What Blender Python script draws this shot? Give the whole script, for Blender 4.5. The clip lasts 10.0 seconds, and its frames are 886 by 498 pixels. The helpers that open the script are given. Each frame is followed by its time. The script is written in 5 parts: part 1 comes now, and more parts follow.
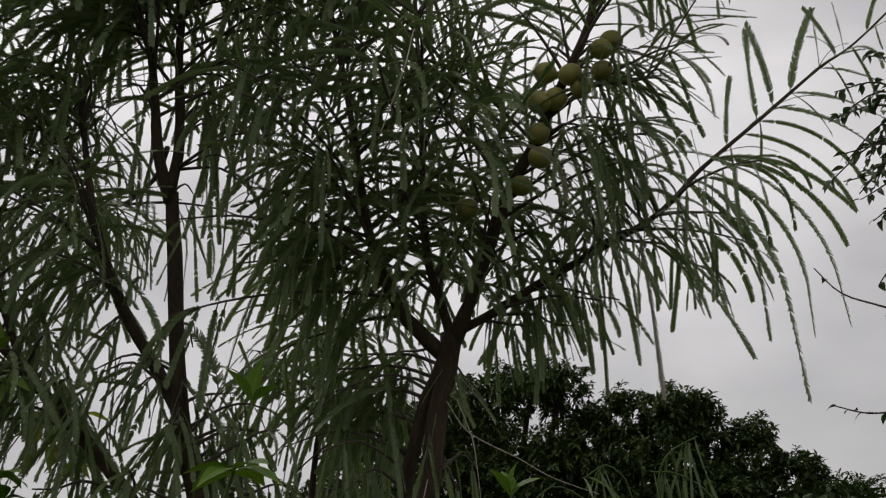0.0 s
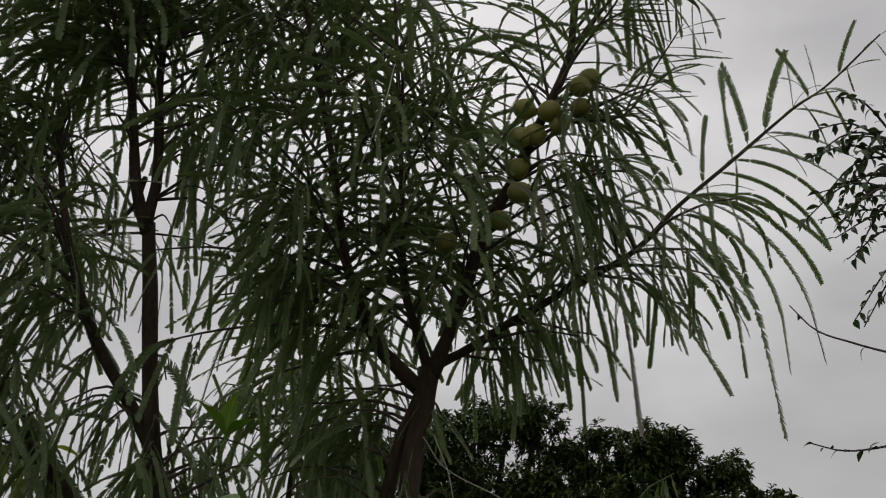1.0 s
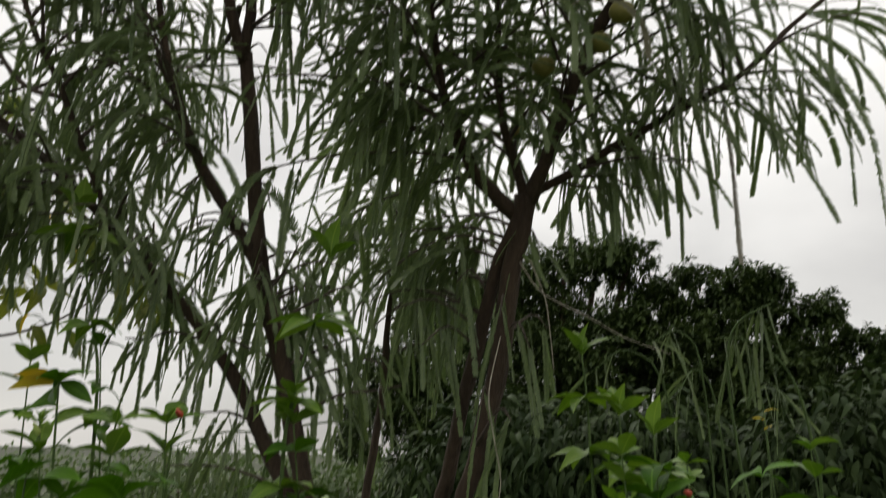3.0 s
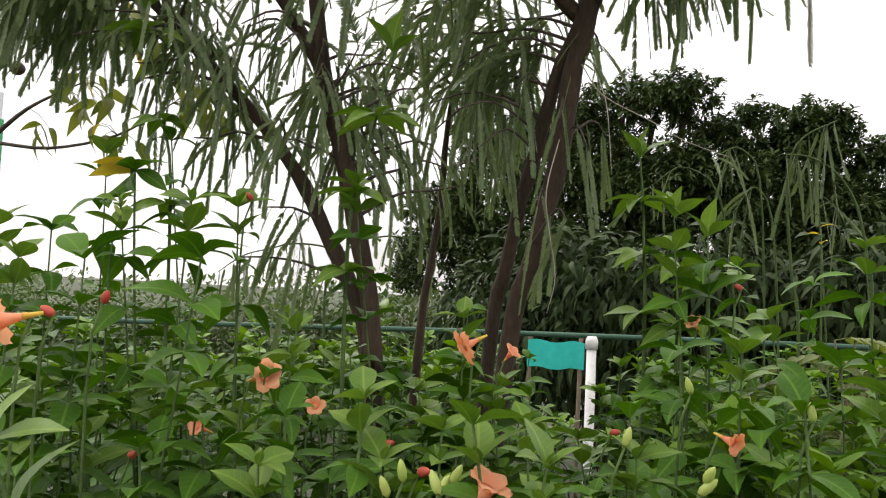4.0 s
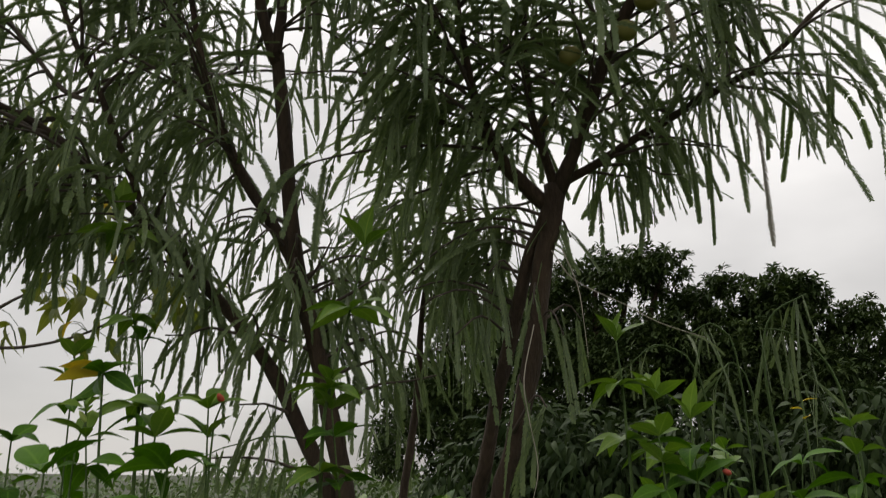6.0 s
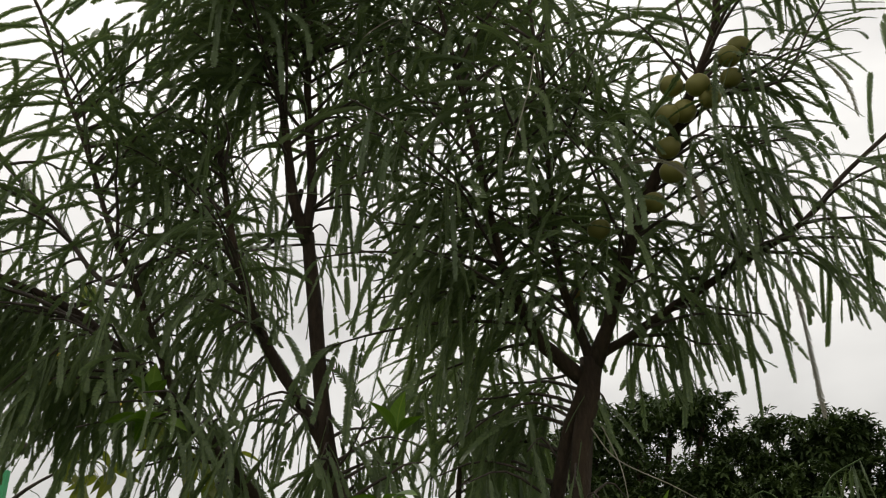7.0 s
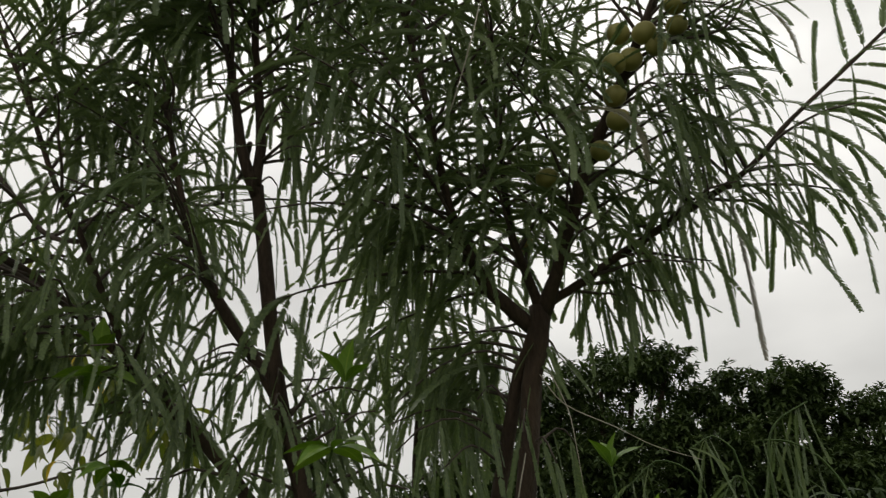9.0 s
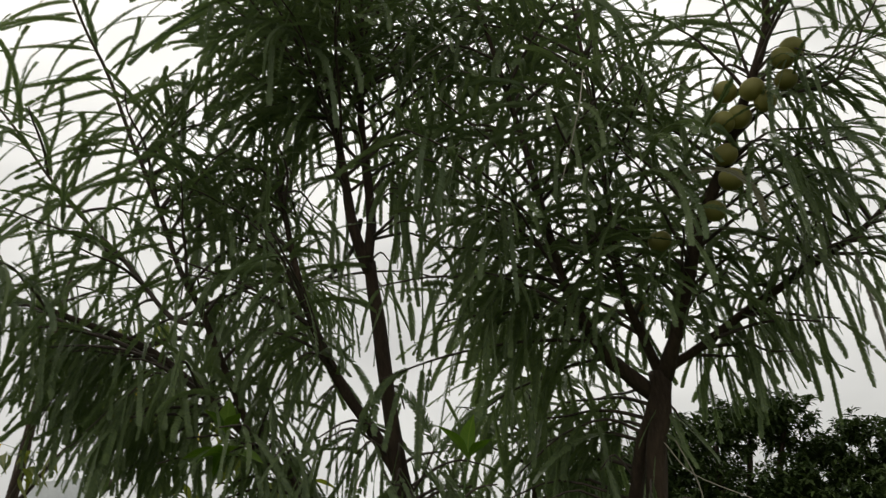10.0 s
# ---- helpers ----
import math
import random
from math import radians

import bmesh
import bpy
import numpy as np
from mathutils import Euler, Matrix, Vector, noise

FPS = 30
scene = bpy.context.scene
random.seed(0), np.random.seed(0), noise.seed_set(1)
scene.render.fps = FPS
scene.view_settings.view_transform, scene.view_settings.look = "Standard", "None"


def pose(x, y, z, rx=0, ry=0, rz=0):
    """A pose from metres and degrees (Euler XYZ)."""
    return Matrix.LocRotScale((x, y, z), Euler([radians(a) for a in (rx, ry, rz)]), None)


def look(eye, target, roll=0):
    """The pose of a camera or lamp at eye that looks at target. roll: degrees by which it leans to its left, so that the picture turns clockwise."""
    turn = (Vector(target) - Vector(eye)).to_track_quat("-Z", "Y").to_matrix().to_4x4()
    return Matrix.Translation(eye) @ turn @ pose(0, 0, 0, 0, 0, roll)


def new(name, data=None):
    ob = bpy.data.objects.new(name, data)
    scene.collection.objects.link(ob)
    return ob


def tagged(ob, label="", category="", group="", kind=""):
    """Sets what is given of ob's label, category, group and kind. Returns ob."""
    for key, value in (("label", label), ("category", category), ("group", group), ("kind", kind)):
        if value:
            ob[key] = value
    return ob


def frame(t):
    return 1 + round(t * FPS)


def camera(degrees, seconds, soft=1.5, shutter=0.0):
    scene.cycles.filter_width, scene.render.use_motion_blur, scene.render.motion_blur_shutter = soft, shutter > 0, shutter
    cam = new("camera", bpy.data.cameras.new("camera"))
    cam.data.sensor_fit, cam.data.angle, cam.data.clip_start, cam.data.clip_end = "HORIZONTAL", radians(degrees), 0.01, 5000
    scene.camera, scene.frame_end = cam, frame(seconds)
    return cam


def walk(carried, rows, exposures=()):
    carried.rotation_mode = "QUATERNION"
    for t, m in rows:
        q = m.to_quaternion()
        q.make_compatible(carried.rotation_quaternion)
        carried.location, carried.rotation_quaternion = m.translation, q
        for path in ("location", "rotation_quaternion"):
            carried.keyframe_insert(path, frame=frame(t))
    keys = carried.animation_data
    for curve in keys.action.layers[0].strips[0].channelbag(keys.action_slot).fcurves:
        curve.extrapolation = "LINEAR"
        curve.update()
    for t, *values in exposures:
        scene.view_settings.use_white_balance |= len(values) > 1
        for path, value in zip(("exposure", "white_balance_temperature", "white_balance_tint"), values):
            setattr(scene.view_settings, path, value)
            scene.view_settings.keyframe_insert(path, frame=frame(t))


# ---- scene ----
cam = camera(54.1, 10.0, 1.1, 0.3)
PATH = [
    (0, (0.065, 0.154, 1.619), (-0.009, 2.009, 2.364), -0.1),
    (0.5, (0.061, 0.15, 1.619), (0.024, 1.984, 2.415), 0.1),
    (1, (0.063, 0.156, 1.618), (0.042, 1.981, 2.437), -0.1),
    (1.5, (0.06, 0.153, 1.613), (0.036, 1.977, 2.434), -0.2),
    (2, (0.063, 0.155, 1.619), (-0.002, 1.984, 2.426), -0.8),
    (2.5, (0.065, 0.145, 1.619), (-0.058, 2.005, 2.344), -0.7),
    (3, (0.05, 0.164, 1.597), (-0.177, 2.095, 2.066), 1.7),
    (3.2, (0.049, 0.162, 1.58), (-0.21, 2.116, 1.916), 2.4),
    (4.3, (0.046, 0.14, 1.515), (-0.317, 2.104, 1.617), 3.2),
    (4.5, (0.041, 0.133, 1.515), (-0.33, 2.087, 1.721), 3.6),
    (5, (0.049, 0.144, 1.518), (-0.321, 2.065, 1.933), 3.5),
    (5.2, (0.048, 0.15, 1.523), (-0.316, 2.067, 1.962), 2.9),
    (6.3, (0.048, 0.173, 1.565), (-0.233, 2.057, 2.174), 0.6),
    (6.5, (0.058, 0.189, 1.586), (-0.229, 2.036, 2.298), 0.5),
    (7, (0.05, 0.163, 1.611), (-0.304, 1.954, 2.428), -0.1),
    (7.5, (0.058, 0.173, 1.606), (-0.308, 1.965, 2.415), -0.2),
    (8, (0.075, 0.196, 1.585), (-0.239, 2.026, 2.328), -1.8),
    (8.5, (0.09, 0.198, 1.578), (-0.166, 2.054, 2.277), -2.0),
    (9, (0.08, 0.174, 1.59), (-0.208, 2.011, 2.326), -1.6),
    (9.5, (0.062, 0.168, 1.605), (-0.332, 1.963, 2.394), -1.6),
    (10, (0.057, 0.152, 1.617), (-0.432, 1.893, 2.471), -1.6),
]
EXPOSURES = [(0, -0.25, 6500, 10), (1, -0.38, 6500, 9), (1.5, -0.1, 6500, 8), (2.5, 0.2, 6650, 6), (3.2, 0.38, 6680, 6), (4.4, 1.37, 6560, 14), (5, 0.64, 6560, 15), (6.4, 0.16, 6700, 6), (7.5, 0.2, 6740, 6), (9, 0.11, 6740, 5), (10, 0.06, 6740, 4)]
walk(cam, [(t, look(eye, target, roll)) for t, eye, target, roll in PATH], EXPOSURES)

# ---- world and sun ----
world = bpy.data.worlds.new("overcast_sky")
scene.world = world
world.use_nodes = True
wn, wl = world.node_tree.nodes, world.node_tree.links
wn.clear()
w_out = wn.new("ShaderNodeOutputWorld")
w_bg = wn.new("ShaderNodeBackground")
w_sky = wn.new("ShaderNodeTexSky")
w_sky.sky_type, w_sky.sun_disc = "NISHITA", False
w_sky.sun_elevation, w_sky.sun_rotation = radians(48), radians(-49)
w_co = wn.new("ShaderNodeTexCoord")
w_map = wn.new("ShaderNodeMapping")
w_map.inputs["Scale"].default_value = (1.0, 1.0, 2.2)
w_noise = wn.new("ShaderNodeTexNoise")
w_noise.inputs["Scale"].default_value, w_noise.inputs["Detail"].default_value = 2.3, 5.0
w_noise.inputs["Roughness"].default_value = 0.45
w_ramp = wn.new("ShaderNodeValToRGB")
w_ramp.color_ramp.elements[0].position, w_ramp.color_ramp.elements[0].color = 0.30, (0.514, 0.497, 0.503, 1)
w_ramp.color_ramp.elements[1].position, w_ramp.color_ramp.elements[1].color = 0.72, (1.015, 0.985, 0.985, 1)
w_scale = wn.new("ShaderNodeMix")
w_scale.data_type, w_scale.blend_type = "RGBA", "ADD"
w_scale.inputs[0].default_value = 0.006
wl.new(w_co.outputs["Generated"], w_map.inputs["Vector"])
wl.new(w_map.outputs["Vector"], w_noise.inputs["Vector"])
wl.new(w_noise.outputs["Fac"], w_ramp.inputs["Fac"])
w_sep = wn.new("ShaderNodeSeparateXYZ")
w_high = wn.new("ShaderNodeMapRange")
for name, value in (("From Min", 0.05), ("From Max", 0.64), ("To Min", 0.66), ("To Max", 1.36)):
    w_high.inputs[name].default_value = value
w_mul = wn.new("ShaderNodeVectorMath")
w_mul.operation = "SCALE"
wl.new(w_co.outputs["Generated"], w_sep.inputs[0])
wl.new(w_sep.outputs["Z"], w_high.inputs["Value"])
wl.new(w_ramp.outputs["Color"], w_mul.inputs[0])
w_west = wn.new("ShaderNodeMapRange")
for name, value in (("From Min", -0.5), ("From Max", 0.5), ("To Min", 1.04), ("To Max", 0.93)):
    w_west.inputs[name].default_value = value
wl.new(w_sep.outputs["X"], w_west.inputs["Value"])
w_both = wn.new("ShaderNodeMath")
w_both.operation = "MULTIPLY"
wl.new(w_high.outputs[0], w_both.inputs[0])
wl.new(w_west.outputs[0], w_both.inputs[1])
wl.new(w_both.outputs[0], w_mul.inputs["Scale"])
wl.new(w_mul.outputs[0], w_scale.inputs[6])
wl.new(w_sky.outputs["Color"], w_scale.inputs[7])
wl.new(w_scale.outputs[2], w_bg.inputs["Color"])
w_bg.inputs["Strength"].default_value = 0.95
wl.new(w_bg.outputs["Background"], w_out.inputs["Surface"])

sun = new("sun", bpy.data.lights.new("sun", "SUN"))
sun.data.energy, sun.data.angle, sun.data.color = 0.8, radians(25), (1.0, 0.97, 0.92)
sun.matrix_world = look((-4, 5, 6.9), (0, 1.5, 1))


# ---- materials ----
def leafy(name, dark, light, gloss=0.45, through_light=0.25, vein=0.0, scale=30.0, random_by="object", shine=0.4):
    """Leaf: colour varied from leaf to leaf and in blotches, with some light let through."""
    m = bpy.data.materials.new(name)
    m.use_nodes = True
    n, l = m.node_tree.nodes, m.node_tree.links
    n.clear()
    out = n.new("ShaderNodeOutputMaterial")
    p = n.new("ShaderNodeBsdfPrincipled")
    tr = n.new("ShaderNodeBsdfTranslucent")
    mix = n.new("ShaderNodeMixShader")
    mix.inputs[0].default_value = through_light
    if random_by == "object":
        r = n.new("ShaderNodeObjectInfo").outputs["Random"]
    else:
        r = n.new("ShaderNodeNewGeometry").outputs["Random Per Island"]
    co = n.new("ShaderNodeTexCoord")
    nz = n.new("ShaderNodeTexNoise")
    nz.inputs["Scale"].default_value, nz.inputs["Detail"].default_value = scale, 4.0
    l.new(co.outputs["Object"], nz.inputs["Vector"])
    add = n.new("ShaderNodeMath")
    add.operation = "MULTIPLY_ADD"
    add.inputs[1].default_value = 0.55
    l.new(r, add.inputs[0])
    half = n.new("ShaderNodeMath")
    half.operation = "MULTIPLY"
    half.inputs[1].default_value = 0.6
    l.new(nz.outputs["Fac"], half.inputs[0])
    l.new(half.outputs[0], add.inputs[2])
    ramp = n.new("ShaderNodeValToRGB")
    ramp.color_ramp.elements[0].position, ramp.color_ramp.elements[0].color = 0.12, (*dark, 1)
    ramp.color_ramp.elements[1].position, ramp.color_ramp.elements[1].color = 0.92, (*light, 1)
    l.new(add.outputs[0], ramp.inputs["Fac"])
    l.new(ramp.outputs["Color"], p.inputs["Base Color"])
    hsv = n.new("ShaderNodeHueSaturation")
    hsv.inputs["Saturation"].default_value, hsv.inputs["Value"].default_value = 1.15, 1.6
    l.new(ramp.outputs["Color"], hsv.inputs["Color"])
    l.new(hsv.outputs["Color"], tr.inputs["Color"])
    if vein:
        sep = n.new("ShaderNodeSeparateXYZ")
        l.new(co.outputs["Object"], sep.inputs[0])
        ab = n.new("ShaderNodeMath")
        ab.operation = "ABSOLUTE"
        l.new(sep.outputs["Y"], ab.inputs[0])
        mid = n.new("ShaderNodeMapRange")
        mid.inputs["From Min"].default_value, mid.inputs["From Max"].default_value = 0.0006, 0.0017
        mid.inputs["To Min"].default_value, mid.inputs["To Max"].default_value = 1.0, 0.0
        l.new(ab.outputs[0], mid.inputs["Value"])
        slant = n.new("ShaderNodeMath")
        slant.operation = "MULTIPLY_ADD"
        slant.inputs[1].default_value = -0.8
        l.new(ab.outputs[0], slant.inputs[0])
        l.new(sep.outputs["X"], slant.inputs[2])
        wave = n.new("ShaderNodeMath")
        wave.operation = "SINE"
        many = n.new("ShaderNodeMath")
        many.operation = "MULTIPLY"
        many.inputs[1].default_value = 2 * math.pi / 0.0075
        l.new(slant.outputs[0], many.inputs[0])
        l.new(many.outputs[0], wave.inputs[0])
        rib = n.new("ShaderNodeMapRange")
        rib.inputs["From Min"].default_value, rib.inputs["From Max"].default_value = 0.86, 1.0
        rib.inputs["To Max"].default_value = 0.45
        l.new(wave.outputs[0], rib.inputs["Value"])
        top = n.new("ShaderNodeMath")
        top.operation = "MAXIMUM"
        l.new(mid.outputs[0], top.inputs[0])
        l.new(rib.outputs[0], top.inputs[1])
        amt = n.new("ShaderNodeMath")
        amt.operation = "MULTIPLY"
        amt.inputs[1].default_value = vein
        l.new(top.outputs[0], amt.inputs[0])
        lighter = n.new("ShaderNodeMix")
        lighter.data_type = "RGBA"
        lighter.inputs[7].default_value = (min(1, light[0] * 1.9), min(1, light[1] * 1.6), light[2] * 1.7, 1)
        l.new(amt.outputs[0], lighter.inputs[0])
        l.new(ramp.outputs["Color"], lighter.inputs[6])
        l.new(lighter.outputs[2], p.inputs["Base Color"])
    p.inputs["Roughness"].default_value = gloss
    p.inputs["Specular IOR Level"].default_value = shine
    bump = n.new("ShaderNodeBump")
    bump.inputs["Strength"].default_value, bump.inputs["Distance"].default_value = 0.25, 0.002
    l.new(nz.outputs["Fac"], bump.inputs["Height"])
    l.new(bump.outputs["Normal"], p.inputs["Normal"])
    l.new(p.outputs[0], mix.inputs[1])
    l.new(tr.outputs[0], mix.inputs[2])
    l.new(mix.outputs[0], out.inputs["Surface"])
    return m


def rough(name, a, b, scale, roughness=0.85, bump=0.5, depth=0.003, stretch=(1, 1, 1), c=None, metal=0.0):
    """Bark, soil, paint: two scales of noise between the colours, with relief."""
    m = bpy.data.materials.new(name)
    m.use_nodes = True
    n, l = m.node_tree.nodes, m.node_tree.links
    p = n["Principled BSDF"]
    co = n.new("ShaderNodeTexCoord")
    mp = n.new("ShaderNodeMapping")
    mp.inputs["Scale"].default_value = stretch
    l.new(co.outputs["Object"], mp.inputs["Vector"])
    n1, n2 = n.new("ShaderNodeTexNoise"), n.new("ShaderNodeTexNoise")
    n1.inputs["Scale"].default_value, n1.inputs["Detail"].default_value = scale, 6.0
    n2.inputs["Scale"].default_value, n2.inputs["Detail"].default_value = scale * 7, 5.0
    for k in (n1, n2):
        l.new(mp.outputs["Vector"], k.inputs["Vector"])
    sm = n.new("ShaderNodeMath")
    sm.operation = "MULTIPLY_ADD"
    sm.inputs[1].default_value = 0.45
    hf = n.new("ShaderNodeMath")
    hf.operation = "MULTIPLY"
    hf.inputs[1].default_value = 0.6
    l.new(n1.outputs["Fac"], hf.inputs[0])
    l.new(n2.outputs["Fac"], sm.inputs[0])
    l.new(hf.outputs[0], sm.inputs[2])
    ramp = n.new("ShaderNodeValToRGB")
    ramp.color_ramp.elements[0].position, ramp.color_ramp.elements[0].color = 0.35, (*a, 1)
    ramp.color_ramp.elements[1].position, ramp.color_ramp.elements[1].color = 0.68, (*b, 1)
    if c:
        e = ramp.color_ramp.elements.new(0.82)
        e.color = (*c, 1)
    l.new(sm.outputs[0], ramp.inputs["Fac"])
    l.new(ramp.outputs["Color"], p.inputs["Base Color"])
    p.inputs["Roughness"].default_value, p.inputs["Metallic"].default_value = roughness, metal
    bp = n.new("ShaderNodeBump")
    bp.inputs["Strength"].default_value, bp.inputs["Distance"].default_value = bump, depth
    l.new(sm.outputs[0], bp.inputs["Height"])
    l.new(bp.outputs["Normal"], p.inputs["Normal"])
    return m


M_FROND = leafy("frond_green", (0.077, 0.114, 0.050), (0.150, 0.197, 0.074), 0.45, 0.28, scale=14)
M_FROND_BACK = leafy("frond_green_joined", (0.077, 0.114, 0.050), (0.150, 0.197, 0.074), 0.45, 0.28, scale=5, random_by="island")
M_DRY_FROND = leafy("dry_frond_grey", (0.10, 0.092, 0.070), (0.36, 0.34, 0.28), 0.7, 0.35, scale=18)
M_OLD_FROND = leafy("withered_frond_olive", (0.13, 0.125, 0.075), (0.22, 0.21, 0.13), 0.6, 0.3, scale=14)
M_BARK = rough("amla_bark", (0.024, 0.015, 0.009), (0.066, 0.043, 0.026), 26, 0.95, 1.0, 0.010, (1, 1, 0.28), c=(0.16, 0.13, 0.095))
M_TWIG = rough("twig_brown", (0.040, 0.030, 0.024), (0.10, 0.075, 0.058), 40, 0.85, 0.5, 0.002)
M_FRUIT = leafy("fruit_skin", (0.21, 0.20, 0.05), (0.30, 0.275, 0.08), 0.5, 0.10, scale=35)
M_FRUIT_BROWN = leafy("fruit_skin_brown", (0.26, 0.19, 0.06), (0.36, 0.27, 0.09), 0.5, 0.05, scale=35)
M_FRUIT_DARK = leafy("fruit_skin_dark", (0.045, 0.028, 0.026), (0.085, 0.05, 0.045), 0.5, 0.0, scale=35)
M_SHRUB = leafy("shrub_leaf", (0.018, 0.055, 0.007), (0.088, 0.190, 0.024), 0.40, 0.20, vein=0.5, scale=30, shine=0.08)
M_SHRUB_YOUNG = leafy("shrub_leaf_young", (0.062, 0.132, 0.019), (0.148, 0.240, 0.040), 0.40, 0.22, vein=0.5, scale=30, shine=0.2)
# same leaf as shrub_leaf, with the shade between the stems darkened into its colour
M_SHRUB_SHADED = leafy("shrub_leaf_shaded_joined", (0.010, 0.034, 0.004), (0.066, 0.142, 0.015), 0.45, 0.10, scale=8, random_by="island", shine=0.08)
M_YOUNG_BACK = leafy("shrub_leaf_young_joined", (0.066, 0.145, 0.015), (0.150, 0.255, 0.034), 0.45, 0.22, scale=8, random_by="island", shine=0.12)
M_STEM = rough("green_stem", (0.030, 0.060, 0.012), (0.080, 0.130, 0.030), 30, 0.85, 0.3, 0.001)
M_STEM_BROWN = rough("brown_stem", (0.06, 0.045, 0.03), (0.14, 0.10, 0.06), 30, 0.8, 0.5, 0.001)
M_PETAL = leafy("orange_petal", (0.66, 0.25, 0.12), (0.82, 0.42, 0.24), 0.5, 0.35, scale=40)
M_THROAT = leafy("yellow_throat", (0.62, 0.45, 0.06), (0.75, 0.58, 0.12), 0.5, 0.3, scale=40)
M_BUD_RED = leafy("red_calyx", (0.40, 0.05, 0.035), (0.55, 0.10, 0.06), 0.45, 0.15, scale=40)
M_BUD_GREEN = leafy("pale_bud", (0.38, 0.48, 0.12), (0.52, 0.58, 0.18), 0.45, 0.25, scale=40)
M_YELLOW_LEAF = leafy("yellowing_leaf", (0.42, 0.30, 0.05), (0.60, 0.48, 0.10), 0.5, 0.3, scale=20)
M_BROAD = leafy("broadleaf_green", (0.021, 0.037, 0.014), (0.060, 0.087, 0.024), 0.55, 0.12, scale=3, random_by="island", shine=0.12)
M_MANGO = leafy("drooping_leaf_green", (0.012, 0.024, 0.008), (0.036, 0.056, 0.017), 0.55, 0.10, scale=3, random_by="island", shine=0.1)
M_HEDGE = leafy("hedge_leaf", (0.040, 0.075, 0.022), (0.11, 0.155, 0.05), 0.5, 0.22, scale=3, random_by="island")
M_SIDE = leafy("small_leaf_dark", (0.030, 0.055, 0.024), (0.07, 0.105, 0.04), 0.45, 0.15, scale=20)
M_LEFT = leafy("olive_leaf", (0.065, 0.095, 0.020), (0.16, 0.18, 0.035), 0.42, 0.3, vein=0.4, scale=24)
M_SOIL = rough("soil_and_grass", (0.022, 0.034, 0.012), (0.055, 0.055, 0.03), 1.2, 0.95, 0.8, 0.03, c=(0.11, 0.10, 0.06))
M_WHITE = rough("weathered_white_pipe", (0.55, 0.54, 0.51), (0.80, 0.79, 0.76), 9, 0.5, 0.2, 0.001)
M_GREEN_PIPE = rough("green_painted_pipe", (0.018, 0.060, 0.036), (0.038, 0.095, 0.058), 14, 0.75, 0.3, 0.001)
M_TEAL = rough("teal_sheet", (0.01, 0.44, 0.38), (0.03, 0.58, 0.50), 5, 0.55, 0.4, 0.004)
M_SIGN_GREEN = rough("sign_green", (0.03, 0.28, 0.10), (0.05, 0.36, 0.14), 2, 0.5, 0.1, 0.002)
M_SIGN_WHITE = rough("sign_white", (0.60, 0.62, 0.63), (0.75, 0.77, 0.78), 2, 0.5, 0.1, 0.002)
M_SIGN_YELLOW = rough("sign_yellow_green", (0.35, 0.48, 0.06), (0.45, 0.58, 0.10), 2, 0.5, 0.1, 0.002)
M_MAST_RED = rough("mast_red", (0.40, 0.06, 0.04), (0.50, 0.10, 0.07), 6, 0.5, 0.1, 0.002)
M_DRY = rough("dry_twig", (0.22, 0.20, 0.15), (0.38, 0.34, 0.27), 40, 0.85, 0.4, 0.001)
M_PINNATE = leafy("pinnate_leaf_olive", (0.075, 0.115, 0.022), (0.17, 0.20, 0.045), 0.42, 0.28, scale=24)
M_STEEL = rough("grey_steel", (0.35, 0.36, 0.37), (0.48, 0.49, 0.50), 6, 0.5, 0.1, 0.002, metal=0.3)


# ---- mesh helpers ----
class Buf:
    """Vertices and faces gathered for one mesh."""

    def __init__(self):
        self.v, self.f = [], []

    def add(self, verts, faces):
        k = len(self.v)
        self.v.extend(tuple(p) for p in verts)
        self.f.extend(tuple(i + k for i in f) for f in faces)
        return self

    def mesh(self, name, material, smooth=False):
        me = bpy.data.meshes.new(name)
        me.from_pydata(self.v, [], self.f)
        me.materials.append(material)
        if smooth:
            me.polygons.foreach_set("use_smooth", [True] * len(me.polygons))
        me.update()
        return me


def thing(name, label, category, place=(0, 0, 0), group="", kind=""):
    ob = new(name)
    ob.empty_display_size = 0.1
    ob.location = place
    return tagged(ob, label, category, group, kind)


def part(name, mesh, parent, label="", m=None, kind=""):
    """One mesh object under a thing or a part; m is its pose in the world (all parents stand unrotated)."""
    ob = new(name, mesh)
    ob.parent = parent
    base = Vector((0, 0, 0))
    up = parent
    while up:
        base += up.location
        up = up.parent
    ob.matrix_basis = Matrix.Translation(-base) @ (m or Matrix())
    return tagged(ob, label, kind=kind)


def smooth_path(pts, per=4):
    """A Catmull-Rom line through the points."""
    pts = [Vector(p) for p in pts]
    ext = [pts[0] * 2 - pts[1]] + pts + [pts[-1] * 2 - pts[-2]]
    out = []
    for i in range(1, len(ext) - 2):
        a, b, c, d = ext[i - 1:i + 3]
        for k in range(per):
            t = k / per
            out.append(0.5 * ((2 * b) + (c - a) * t + (2 * a - 5 * b + 4 * c - d) * t * t + (3 * b - a - 3 * c + d) * t ** 3))
    out.append(pts[-1])
    return out


